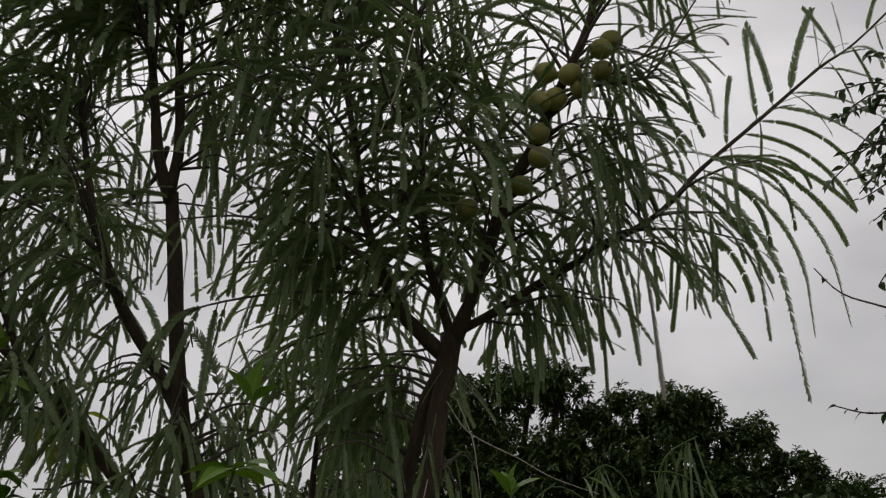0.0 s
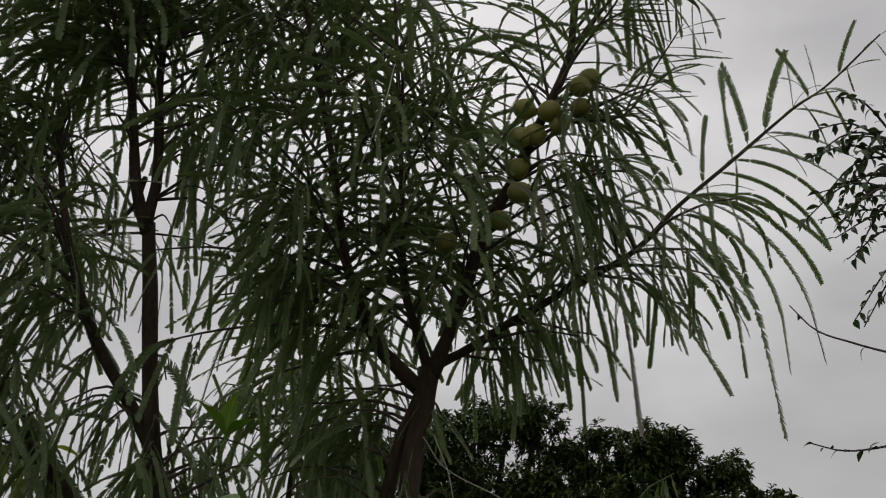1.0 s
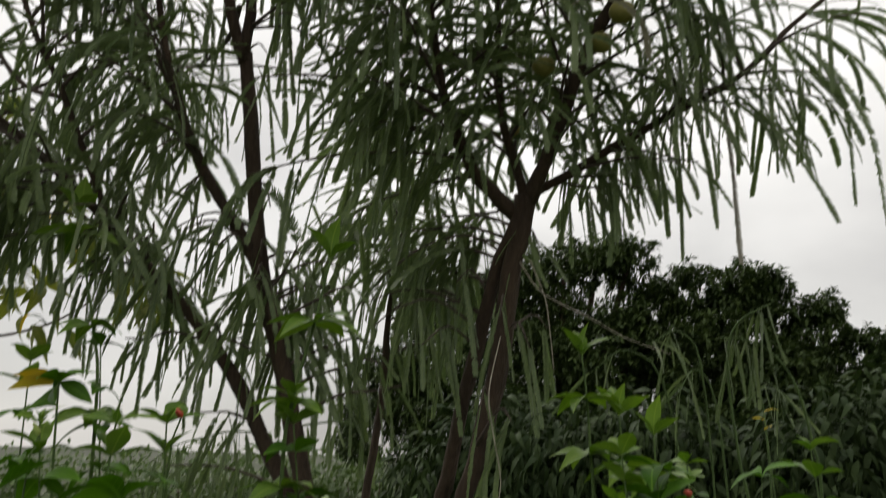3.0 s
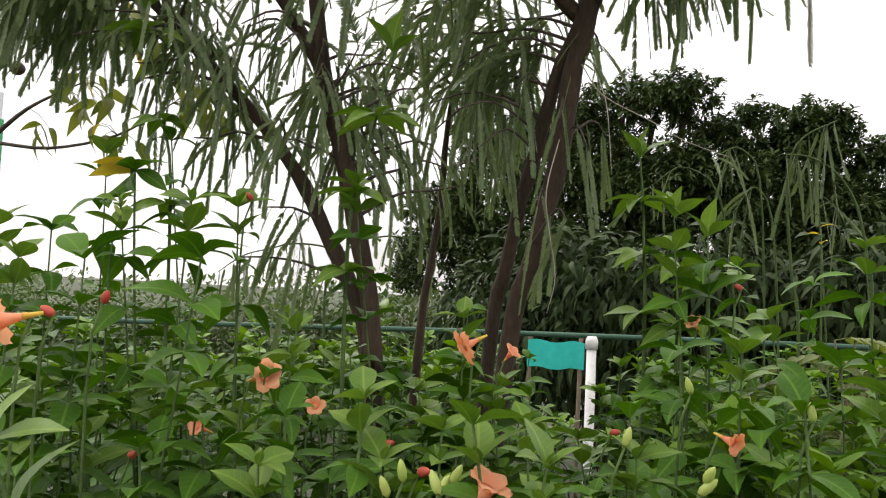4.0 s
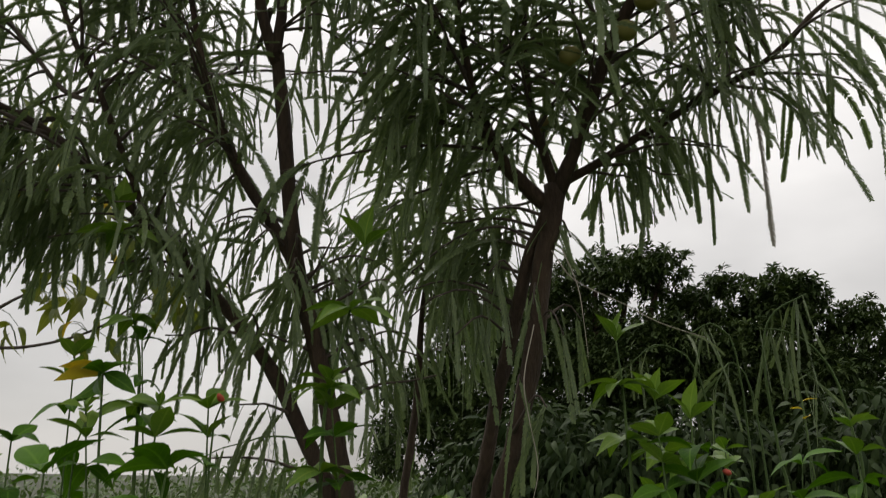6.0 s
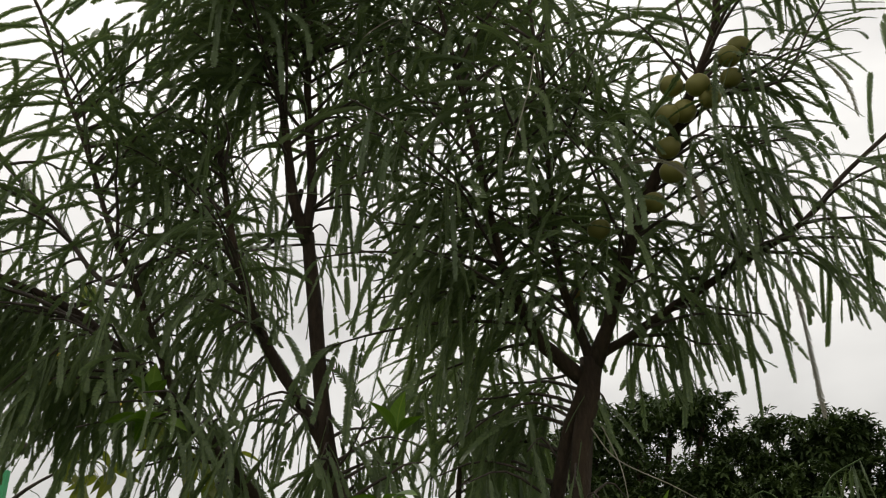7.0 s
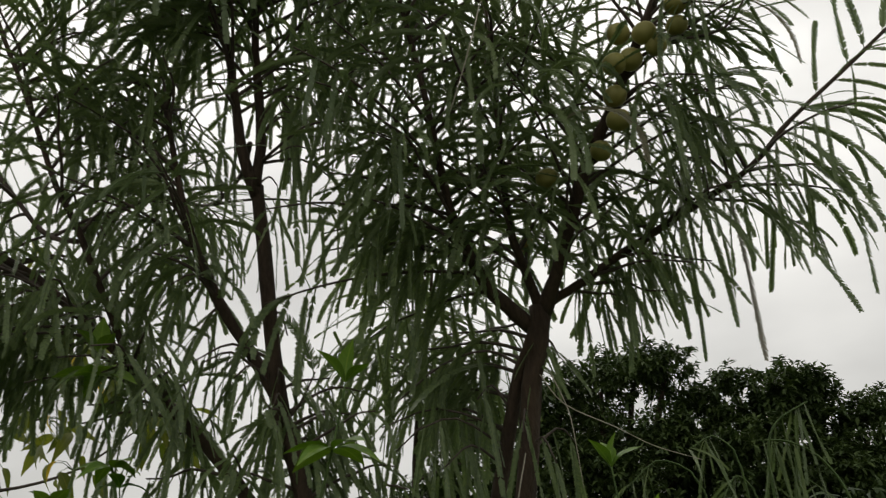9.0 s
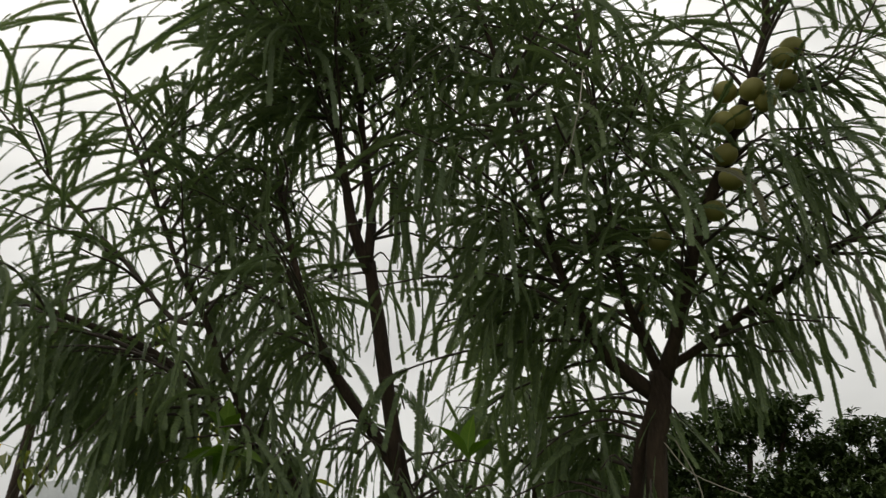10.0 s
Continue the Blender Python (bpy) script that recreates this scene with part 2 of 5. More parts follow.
def tube(buf, pts, radii, sides=6, wob=0.0):
    """A tapered tube with closed ends along a line."""
    n = len(pts)
    verts, faces = [], []
    side = Vector((1, 0, 0))
    for i, p in enumerate(pts):
        t = (pts[min(i + 1, n - 1)] - pts[max(i - 1, 0)]).normalized()
        side = (side - t * side.dot(t))
        if side.length < 1e-4:
            side = t.orthogonal()
        side.normalize()
        up = t.cross(side)
        for k in range(sides):
            a = 2 * math.pi * k / sides
            r = radii[i] * (1 + wob * noise.noise(p * 25 + Vector((k * 1.7, 0, 0))))
            verts.append(p + (side * math.cos(a) + up * math.sin(a)) * r)
    for i in range(n - 1):
        for k in range(sides):
            a, b = i * sides + k, i * sides + (k + 1) % sides
            faces.append((a, b, b + sides, a + sides))
    faces.append(tuple(reversed(range(sides))))
    faces.append(tuple(range((n - 1) * sides, n * sides)))
    return buf.add(verts, faces)


def taper(n, a, b):
    return [a + (b - a) * i / (n - 1) for i in range(n)]


def line_at(pts, f):
    """Point and direction at a fraction f of a line's points."""
    x = min(max(f, 0), 0.9999) * (len(pts) - 1)
    i = int(x)
    return pts[i].lerp(pts[i + 1], x - i), (pts[i + 1] - pts[i]).normalized()


def length_of(pts):
    return sum((pts[i + 1] - pts[i]).length for i in range(len(pts) - 1))


# ---- fronds: drooping branchlets with two rows of small leaflets ----
FROND_LENGTH, LONG_FROND, SHORT_FROND = 0.22, 0.34, 0.165
ELEVATIONS = list(range(-75, 91, 15))


def frond_buf(elevation, droop, roll, seed, length=FROND_LENGTH, leaf=0.0087):
    rng = random.Random(seed)
    b = Buf()
    steps = int(60 * length / FROND_LENGTH / 8 + 0.5) * 8
    pts, ways = [], []
    p, yaw = Vector((0, 0, 0)), 0.0
    swing = rng.uniform(-0.5, 0.5)
    for i in range(steps + 1):
        s = i / steps
        e = radians(max(elevation - droop * s ** 0.9, -88))
        yaw = swing * s * s
        w = Vector((math.cos(e) * math.cos(yaw), math.cos(e) * math.sin(yaw), math.sin(e)))
        pts.append(p.copy())
        ways.append(w)
        p = p + w * (length / steps)
    few = pts[::8]
    tube(b, few, taper(len(few), 0.0014, 0.0008), 3)
    for i in range(4, steps + 1):
        s = i / steps
        w = ways[i]
        flat = Vector((-w.y, w.x, 0))
        if flat.length < 0.02:
            flat = Vector((0, 1, 0))
        flat.normalize()
        turn = Matrix.Rotation(radians(roll) + 0.25 * math.sin(7 * s + seed), 3, w)
        lat, nor = turn @ flat, turn @ flat.cross(w)
        size = leaf * min(1.0, 0.45 + s * 3.5) * min(1.0, (1.11 - s) * 6.0) * rng.uniform(0.85, 1.08)
        if rng.random() < 0.015:
            continue
        for sgn in (-1, 1):
            lean = rng.uniform(0.68, 0.88)
            d = (lat * sgn * math.cos(lean) + w * math.sin(lean) + nor * rng.uniform(-0.30, 0.0)).normalized()
            c = d.cross(nor).normalized() * 0.0017
            q = pts[i] + w * (0.0008 * sgn)
            b.add((q - c * 0.9, q + d * size - c * 0.45, q + d * size * 0.88 + c * 0.8, q + c), ((0, 1, 2, 3),))
    return b


FRONDS = {}
for e in ELEVATIONS:
    for k, (droop, roll) in enumerate(((40, 15), (68, 40), (110, -30), (90, 65))):
        fb = frond_buf(e, droop if e > -40 else droop * 0.3, roll, e * 10 + k)
        FRONDS[e, k] = (fb.mesh("frond", M_FROND), np.array(fb.v), fb.f)
    # two long kinds, an upright one, three turned on edge and a stiff flat one
    for k, (droop, roll, length) in enumerate(((90, 30, LONG_FROND), (70, -35, LONG_FROND), (14, 80, FROND_LENGTH), (90, 62, LONG_FROND), (75, -62, LONG_FROND), (50, 62, FROND_LENGTH), (18, 8, FROND_LENGTH))):
        fb = frond_buf(e, droop if e > -40 else droop * 0.3, roll, e * 10 + 7 + k, length, 0.0118 if k == 2 else 0.0087)
        FRONDS[e, 4 + k] = (fb.mesh("frond", M_FROND), np.array(fb.v), fb.f)
    # three short broad kinds for the low twigs
    for k, (droop, roll) in enumerate(((35, 30), (55, -40), (70, 62))):
        fb = frond_buf(e, droop if e > -40 else droop * 0.3, roll, e * 10 + 31 + k, SHORT_FROND, 0.0088)
        FRONDS[e, 11 + k] = (fb.mesh("frond", M_FROND), np.array(fb.v), fb.f)
    # a narrow kind that hangs off the saplings and trunks
    fb = frond_buf(e, 40 if e > -40 else 8, 72, e * 10 + 51, SHORT_FROND, 0.0070)
    FRONDS[e, 14] = (fb.mesh("frond", M_FROND), np.array(fb.v), fb.f)


# where the crowns are sparse: x and z of the middle, half sizes, share of fronds missing
THIN = ((-0.57, 2.42, 0.09, 0.13, 0.50), (-0.39, 2.17, 0.075, 0.15, 0.80), (-0.50, 2.06, 0.05, 0.17, 0.6), (-0.33, 2.05, 0.06, 0.08, 0.6), (-0.45, 2.74, 0.12, 0.18, 0.20), (-0.82, 2.225, 0.21, 0.075, 0.5), (-0.78, 1.90, 0.11, 0.09, 0.6), (0.37, 2.08, 0.19, 0.10, 0.45), (0.03, 2.17, 0.24, 0.12, 0.25))


class Tree:
    """Gathers a feathery tree: limbs and twigs as parts, the first fronds as parts, the rest as one mass."""

    def __init__(self, label, place, group=""):
        self.top = thing("amla_tree", label, "tree", place, group)
        self.fronds, self.owner, self.lines = [], {}, []
        self.rng = random.Random(hash(place[0] * 1000) % 9999)

    def limb(self, name, pts, r0, r1, sides=8, per=4, wob=0.25):
        line = smooth_path(pts, per)
        ob = part(name, tube(Buf(), line, taper(len(line), r0, r1), sides, wob).mesh(name, M_BARK if r0 > 0.006 else (M_STEM if name == "stem" else M_TWIG), True), self.top)
        self.lines.append(line)
        self.owner[id(line)] = ob
        return line

    def frond(self, p, way, size, kind=None, line=None):
        mid = p + way * size * 0.5 - Vector((0, 0, 0.15 * size))
        if line is not None:
            for x, z, rx, rz, share in THIN:
                if mid.y < 2.0 and abs(mid.x - x) < rx and abs(mid.z - z) < rz and self.rng.random() < share:
                    return
            low = min(1.0, max(0.0, (2.34 - p.z) / 0.30))
            way = (way + Vector((0, 0, -self.rng.uniform(0.2, 1.1) * low))).normalized()
        elev = math.degrees(math.asin(max(-1, min(1, way.z))))
        e = min(ELEVATIONS, key=lambda q: abs(q - elev))
        k = self.rng.choice((0, 0, 0, 1, 1, 1, 2, 3)) if kind is None else kind
        if size > 0.275 and k < 4:
            k = 4 + self.rng.randrange(2)
        if line is not None and kind not in (10, 14) and p.z < 2.26 + self.rng.uniform(-0.06, 0.06):
            k, size = self.rng.randrange(11, 14), min(size * 0.80, 0.19)
        nominal = LONG_FROND if k in (4, 5, 7, 8) else (SHORT_FROND if k > 10 else FROND_LENGTH)
        az = math.atan2(way.y, way.x)
        tilt = Matrix.Rotation(radians(self.rng.uniform(-9, 9)), 4, "X")
        self.fronds.append((e, k, self.owner.get(id(line), self.top), Matrix.Translation(p) @ Matrix.Rotation(az, 4, "Z") @ tilt @ Matrix.Scale(size / nominal, 4)))

    def feather(self, line, f0, spacing, size, lift=0.5, flat=0.0, spread=1.0, droopy=0.0, ranks=0.6, stiff=False):
        """Fronds along a twig, most of them in two ranks, the rest set spirally."""
        size, spacing = size * 0.96, spacing * 0.94
        if line[-1].z < 2.3:
            spacing *= 0.80
        n = max(2, int(length_of(line) * (1 - f0) / spacing))
        a = self.rng.uniform(0, 6.28)
        for i in range(n):
            f = f0 + (1 - f0) * (i + 0.5) / n
            p, t = line_at(line, f)
            a += 2.4 + self.rng.uniform(-0.4, 0.4)
            side = t.cross(Vector((0, 1, 0)) if abs(t.z) > 0.75 else Vector((0, 0, 1))).normalized()
            b = a
            if self.rng.random() < ranks:
                b = math.pi * (i % 2) + self.rng.gauss(0, 0.35)
            out = side * math.cos(b) + t.cross(side) * math.sin(b)
            out.z *= 1 - flat
            way = (out * spread + t * (lift + 0.7 * max(0, f - 0.8) / 0.2) + Vector((0, 0, -0.05))).normalized()
            grow = 1.0 if f < 0.75 else 1.0 - 1.6 * (f - 0.75)
            kind = self.rng.choice((2, 3)) if self.rng.random() < droopy else None
            if stiff:
                kind = 10
            elif kind:
                way = (way + Vector((0, 0, -0.75))).normalized()
            self.frond(p, way, size * grow * self.rng.uniform(0.75, 1.2), kind, line)

    def side_twigs(self, line, n, f0, f1, lo, hi, size=0.2, spacing=0.024, up=0.35, box=None, az0=0.0, spread=math.pi, along=0.55, droopy=0.05):
        """Twigs off a limb, arching outward."""
        for i in range(n):
            for tries in range(12):
                f = f0 + (f1 - f0) * (i + self.rng.random()) / n
                p, t = line_at(line, f)
                az = az0 + self.rng.uniform(-spread, spread)
                d = (Vector((math.cos(az), math.sin(az), 0)) * 0.9 + t * along + Vector((0, 0, up))).normalized()
                ln = self.rng.uniform(lo, hi)
                q = [p + d * (ln * s) + Vector((0, 0, -0.28 * ln * s * s)) + Vector(noise.noise_vector(p * 9 + d * s * 3)) * 0.02 * s for s in (0, 0.25, 0.5, 0.75, 1)]
                if 1.12 < q[-1].y < 2.35 and (box is None or box(q[-1])):
                    break
            else:
                continue
            tw = self.limb("twig", q, 0.0038, 0.0014, 5, 3, 0.1)
            if q[-1].z > 2.35 and self.rng.random() < 0.35:
                self.feather(tw, 0.15, 0.012, 0.12, lift=0.75, ranks=0.95, stiff=True)
            else:
                self.feather(tw, 0.18, spacing, size, droopy=droopy)

    def spray(self, limbs, target, n, reach=0.10, size=0.19, droopy=0.35):
        """Short feathered twigs from the nearest limb towards a sparse place in the crown."""
        target = Vector(target)
        for i in range(n):
            tip = target + Vector((self.rng.uniform(-1, 1) * reach, self.rng.uniform(-1, 1) * 0.12, self.rng.uniform(-0.7, 0.7) * reach))
            p = min((q for line in limbs for q in line), key=lambda q: (q - tip).length + 0.6 * max(0, q.z - tip.z))
            bend = p.lerp(tip, 0.55) + Vector((0, 0, 0.03))
            tw = self.limb("twig", [p, bend, tip], 0.0034, 0.0013, 5, 3, 0.1)
            self.feather(tw, 0.25, 0.017, size, droopy=droopy)

    def drape(self, line, n, f0, f1, size, low=-1.2, high=0.5, kind=None):
        """Fronds that hang straight off a limb."""
        for i in range(n):
            p, t = line_at(line, self.rng.uniform(f0, f1))
            az = self.rng.uniform(0, 6.28)
            self.frond(p, Vector((math.cos(az), math.sin(az), self.rng.uniform(low, high))).normalized(), size * self.rng.uniform(0.6, 1.15), kind, line)

    def finish(self, singles=300):
        """The nearest fronds become parts, the rest one mass."""
        order = sorted(self.fronds, key=lambda r: r[3].translation.y)
        for e, k, own, m in order[:singles]:
            part("frond", FRONDS[e, k][0], own, m=m)
        rest = order[singles:]
        if rest:
            verts, faces, n = [], [], 0
            for e, k, own, m in rest:
                _, v, f = FRONDS[e, k]
                a = np.array(m)
                verts.append(v @ a[:3, :3].T + a[:3, 3])
                faces.extend(tuple(i + n for i in q) for q in f)
                n += len(v)
            me = bpy.data.meshes.new("foliage")
            me.from_pydata(np.concatenate(verts).tolist(), [], faces)
            me.materials.append(M_FROND_BACK)
            part("foliage", me, self.top, kind="stuff")


# ---- ground ----
def ground_height(x, y):
    return 0.05 * noise.noise(Vector((x * 0.3, y * 0.3, 0)))


gb = Buf()
ring = [0, 1, 2, 3, 4.5, 6, 8, 11, 15, 22, 35, 60, 120, 300, 900, 2400]
gv, seg = [(0, 2, ground_height(0, 2))], 48
for r in ring[1:]:
    for k in range(seg):
        a = 2 * math.pi * k / seg
        x, y = r * math.cos(a), 2 + r * math.sin(a)
        gv.append((x, y, ground_height(x, y) if r < 60 else 0.0))
gf = [(0, 1 + k, 1 + (k + 1) % seg) for k in range(seg)]
for i in range(len(ring) - 2):
    for k in range(seg):
        a, b = 1 + i * seg + k, 1 + i * seg + (k + 1) % seg
        gf.append((a, a + seg, b + seg, b))
ground = new("ground", gb.add(gv, gf).mesh("ground", M_SOIL, True))
tagged(ground, "soil and rough grass of the garden", "ground", kind="structure")

# ---- centre amla tree ----
# fronds of the long right limb: x on the limb, way, length, droop
RIGHT_FRONDS = [
    (0.516, 0.99, 0.05, 0.17, 0.29, 5), (0.513, 1.0, -0.1, -0.03, 0.302, 5), (0.504, 0.96, 0.05, -0.27, 0.416, 4), (0.487, 0.94, 0.0, -0.33, 0.39, 4), (0.477, 0.9, 0.05, -0.43, 0.468, 4),
    (0.472, 0.88, -0.1, -0.47, 0.342, 4), (0.575, 0.99, 0.05, 0.1, 0.262, 5), (0.608, 1.0, -0.1, 0.08, 0.241, 5), (0.641, 1.0, 0.05, 0.0, 0.22, 0), (0.678, 1.0, -0.05, 0.08, 0.198, 0),
    (0.743, 1.0, 0.05, 0.1, 0.178, 0), (0.416, 0.4, 0.05, -0.92, 0.167, 0), (0.394, 0.42, 0.05, -0.9, 0.209, 0), (0.363, 0.55, -0.1, -0.7, 0.316, 4), (0.331, 0.28, 0.05, -0.95, 0.184, 0),
    (0.309, 0.25, -0.1, -0.95, 0.226, 0), (0.268, 0.35, 0.05, -0.9, 0.255, 5), (0.384, 0.4, 0.1, -0.9, 0.197, 0), (0.445, 0.96, 0.05, -0.3, 0.18, 1), (0.54, 0.1, 0.05, 0.99, 0.153, 6),
    (0.593, 0.05, 0.05, 1.0, 0.228, 6), (0.637, -0.1, 0.05, 1.0, 0.195, 6), (0.693, 0.2, 0.05, 0.96, 0.224, 6), (0.75, 0.0, 0.05, 1.0, 0.153, 6), (0.804, 0.0, 0.05, 1.0, 0.13, 6),
    (0.485, 0.0, 0.05, 1.0, 0.092, 6), (0.778, -0.35, 0.05, 1.0, 0.128, 6), (0.847, 0.3, 0.0, 0.9, 0.131, 6),
]
centre = Tree("amla tree with two brown trunks, feathery fronds and yellow-green fruit", (-0.12, 1.74, 0))
c_trunk = centre.limb("trunk", [(-0.20, 1.80, -0.05), (-0.18, 1.79, 0.7), (-0.138, 1.78, 1.435), (-0.116, 1.756, 1.564), (-0.089, 1.732, 1.70), (-0.058, 1.708, 1.822), (-0.030, 1.674, 1.93), (-0.004, 1.648, 1.985), (0.018, 1.640, 2.045)], 0.0140, 0.0110, 10)
c_trunk2 = centre.limb("trunk", [(-0.16, 1.72, -0.05), (-0.14, 1.71, 0.7), (-0.098, 1.70, 1.42), (-0.06, 1.685, 1.594), (-0.023, 1.67, 1.765), (-0.005, 1.655, 1.913), (0.012, 1.642, 1.985), (0.020, 1.64, 2.052)], 0.0155, 0.0185, 10)
c_left = centre.limb("limb", [(0.003, 1.65, 2.02), (-0.034, 1.633, 2.053), (-0.063, 1.617, 2.079), (-0.082, 1.60, 2.116), (-0.096, 1.583, 2.142), (-0.121, 1.567, 2.211), (-0.137, 1.55, 2.303), (-0.16, 1.52, 2.45), (-0.20, 1.48, 2.65), (-0.24, 1.46, 2.85)], 0.0155, 0.003)
c_fruit = centre.limb("limb", [(0.024, 1.64, 2.04), (0.052, 1.613, 2.097), (0.073, 1.587, 2.151), (0.094, 1.56, 2.204), (0.125, 1.533, 2.279), (0.166, 1.507, 2.347), (0.213, 1.48, 2.439), (0.272, 1.453, 2.561), (0.286, 1.427, 2.638), (0.297, 1.40, 2.76)], 0.014, 0.006)
c_up = centre.limb("limb", [(0.020, 1.64, 2.045), (0.007, 1.62, 2.09), (-0.009, 1.60, 2.136), (-0.021, 1.58, 2.182), (-0.026, 1.56, 2.283), (-0.031, 1.54, 2.446), (-0.038, 1.52, 2.607), (-0.047, 1.50, 2.78), (-0.055, 1.49, 2.95), (-0.06, 1.48, 3.10)], 0.0095, 0.0012)
c_right = centre.limb("limb", [(0.024, 1.64, 2.054), (0.092, 1.636, 2.088), (0.165, 1.632, 2.134), (0.237, 1.628, 2.174), (0.31, 1.624, 2.216), (0.385, 1.62, 2.258), (0.441, 1.62, 2.307), (0.488, 1.62, 2.359), (0.606, 1.62, 2.459), (0.741, 1.62, 2.575), (0.816, 1.62, 2.628), (0.949, 1.62, 2.754)], 0.0092, 0.0016)
for x, dx, dy, dz, size, kind in RIGHT_FRONDS:
    k = min(range(len(c_right)), key=lambda q: abs(c_right[q].x - x))
    centre.frond(c_right[k], Vector((dx, dy, dz)).normalized(), size, {4: 7, 5: 8, 0: 9}.get(kind, kind))
centre.feather(c_right[:22], 0.25, 0.012, 0.17, lift=0.25)
centre.feather(c_right[22:], 0.05, 0.032, 0.13, lift=0.5)
centre.feather(c_up, 0.30, 0.012, 0.23)
centre.feather(c_fruit, 0.40, 0.014, 0.22)
centre.feather(c_left, 0.35, 0.014, 0.24)
centre.side_twigs(c_fruit, 18, 0.25, 0.86, 0.20, 0.38, 0.20, 0.016)
centre.side_twigs(c_up, 23, 0.35, 0.98, 0.20, 0.42, 0.20, 0.016, box=lambda q: -0.45 < q.x < 0.4)
centre.side_twigs(c_left, 13, 0.35, 0.88, 0.22, 0.42, 0.21, 0.017, up=0.2, droopy=0.35, box=lambda q: -0.42 < q.x < 0.3)
centre.side_twigs(c_left, 3, 0.42, 0.60, 0.14, 0.28, 0.19, 0.017, up=0.2)
centre.side_twigs(c_left, 5, 0.45, 0.78, 0.2, 0.4, 0.21, 0.017, box=lambda q: -0.5 < q.x < -0.18)
centre.side_twigs(c_left, 3, 0.10, 0.60, 0.24, 0.40, 0.25, 0.020, up=0.0, az0=math.pi, spread=1.2, along=0.2, droopy=0.8)
centre.side_twigs(c_trunk, 6, 0.70, 0.98, 0.16, 0.30, 0.24, 0.022, up=0.1, az0=2.9, spread=0.9, along=0.3, box=lambda q: q.y > 1.65)
centre.side_twigs(c_right, 16, 0.04, 0.52, 0.12, 0.22, 0.18, 0.017, up=0.0, droopy=0.8)
centre.drape(c_right, 14, 0.06, 0.42, 0.19, -2.5, -0.5)
centre.side_twigs(c_up, 8, 0.12, 0.42, 0.12, 0.24, 0.19, 0.017, up=0.5, box=lambda q: q.z > 2.16)
centre.side_twigs(c_fruit, 7, 0.10, 0.40, 0.12, 0.24, 0.19, 0.017, up=0.4, box=lambda q: q.z > 2.14)
for pts in ([(0.25, 1.46, 2.45), (0.36, 1.43, 2.44), (0.42, 1.42, 2.53), (0.475, 1.40, 2.61)], [(0.29, 1.42, 2.62), (0.34, 1.40, 2.68), (0.38, 1.39, 2.76)], [(0.24, 1.47, 2.48), (0.22, 1.43, 2.60), (0.205, 1.40, 2.74)]):
    centre.feather(centre.limb("twig", pts, 0.0032, 0.0012, 5, 4, 0.1), 0.2, 0.011, 0.11, lift=0.8, ranks=1.0, stiff=True)
centre.drape(c_trunk2, 5, 0.70, 0.92, 0.13)
# bare twigs off the trunks, whose fronds hang in front of them and beside them
for x, y, z, n in ((-0.27, 1.66, 1.86, 4), (-0.20, 1.60, 1.84, 4), (-0.15, 1.60, 1.78, 4), (-0.10, 1.66, 1.90, 3), (-0.02, 1.60, 1.83, 3), (0.03, 1.62, 1.78, 3), (-0.05, 1.60, 1.68, 2)):
    near = min((q for q in c_trunk + c_trunk2 if q.z > z - 0.02), key=lambda q: (q - Vector((x, y, z))).length)
    hung = centre.limb("twig", [near, near.lerp(Vector((x, y, z)), 0.55) + Vector((0, 0, 0.035)), (x, y, z)], 0.0028, 0.0012, 5, 3, 0.1)
    centre.drape(hung, n, 0.45, 1.0, 0.18, -6.0, -2.0, 14)
for pts, n in (([(-0.02, 1.665, 1.955), (-0.08, 1.66, 1.985), (-0.16, 1.66, 1.965), (-0.24, 1.66, 1.905)], 5), ([(-0.06, 1.72, 1.85), (-0.13, 1.74, 1.90), (-0.20, 1.75, 1.885), (-0.27, 1.76, 1.83)], 5),
               ([(-0.03, 1.72, 1.80), (0.03, 1.76, 1.86), (0.06, 1.80, 1.84)], 3), ([(-0.06, 1.66, 1.62), (-0.02, 1.63, 1.68), (0.0, 1.62, 1.66)], 4)):
    hung = centre.limb("twig", pts, 0.0034, 0.0014, 5, 3, 0.1)
    centre.drape(hung, n, 0.35, 1.0, 0.20, -4.0, -1.2)
for x, y, z in ((0.455, 1.40, 2.66), (0.50, 1.38, 2.63)):
    hung = centre.limb("twig", [(0.297, 1.40, 2.74), (0.38, 1.40, 2.76), (x, y, z)], 0.0030, 0.0014, 5, 3, 0.1)
    centre.feather(hung, 0.3, 0.022, 0.20, droopy=0.5)
DRY_FROND = frond_buf(-84, 6, 70, 77, 0.30).mesh("dry_frond", M_DRY_FROND)
part("dry_frond", DRY_FROND, centre.top, "long pale dry frond", Matrix.Translation((0.368, 1.645, 2.235)))
OLD_FROND = frond_buf(25, 125, 70, 78, 0.22).mesh("dry_frond", M_OLD_FROND)
for p, az, size in (((0.345, 1.44, 2.505), 0.2, 1.0), ((0.085, 1.45, 2.31), -0.4, 0.95)):
    part("dry_frond", OLD_FROND, centre.top, "dull olive withered frond", Matrix.Translation(p) @ Matrix.Rotation(az, 4, "Z") @ Matrix.Scale(size, 4))
centre.spray([c_fruit, c_right, c_up], (0.24, 1.50, 2.29), 8)
centre.spray([c_trunk2, c_right], (0.05, 1.64, 1.99), 1, 0.05, 0.13, 0.6)
centre.spray([c_up, c_left], (-0.12, 1.50, 2.62), 4, 0.10)
centre.spray([c_up, c_left], (-0.24, 1.50, 2.66), 3, 0.10)
centre.spray([c_up, c_left], (-0.10, 1.56, 2.52), 4, 0.11, 0.20, 0.3)
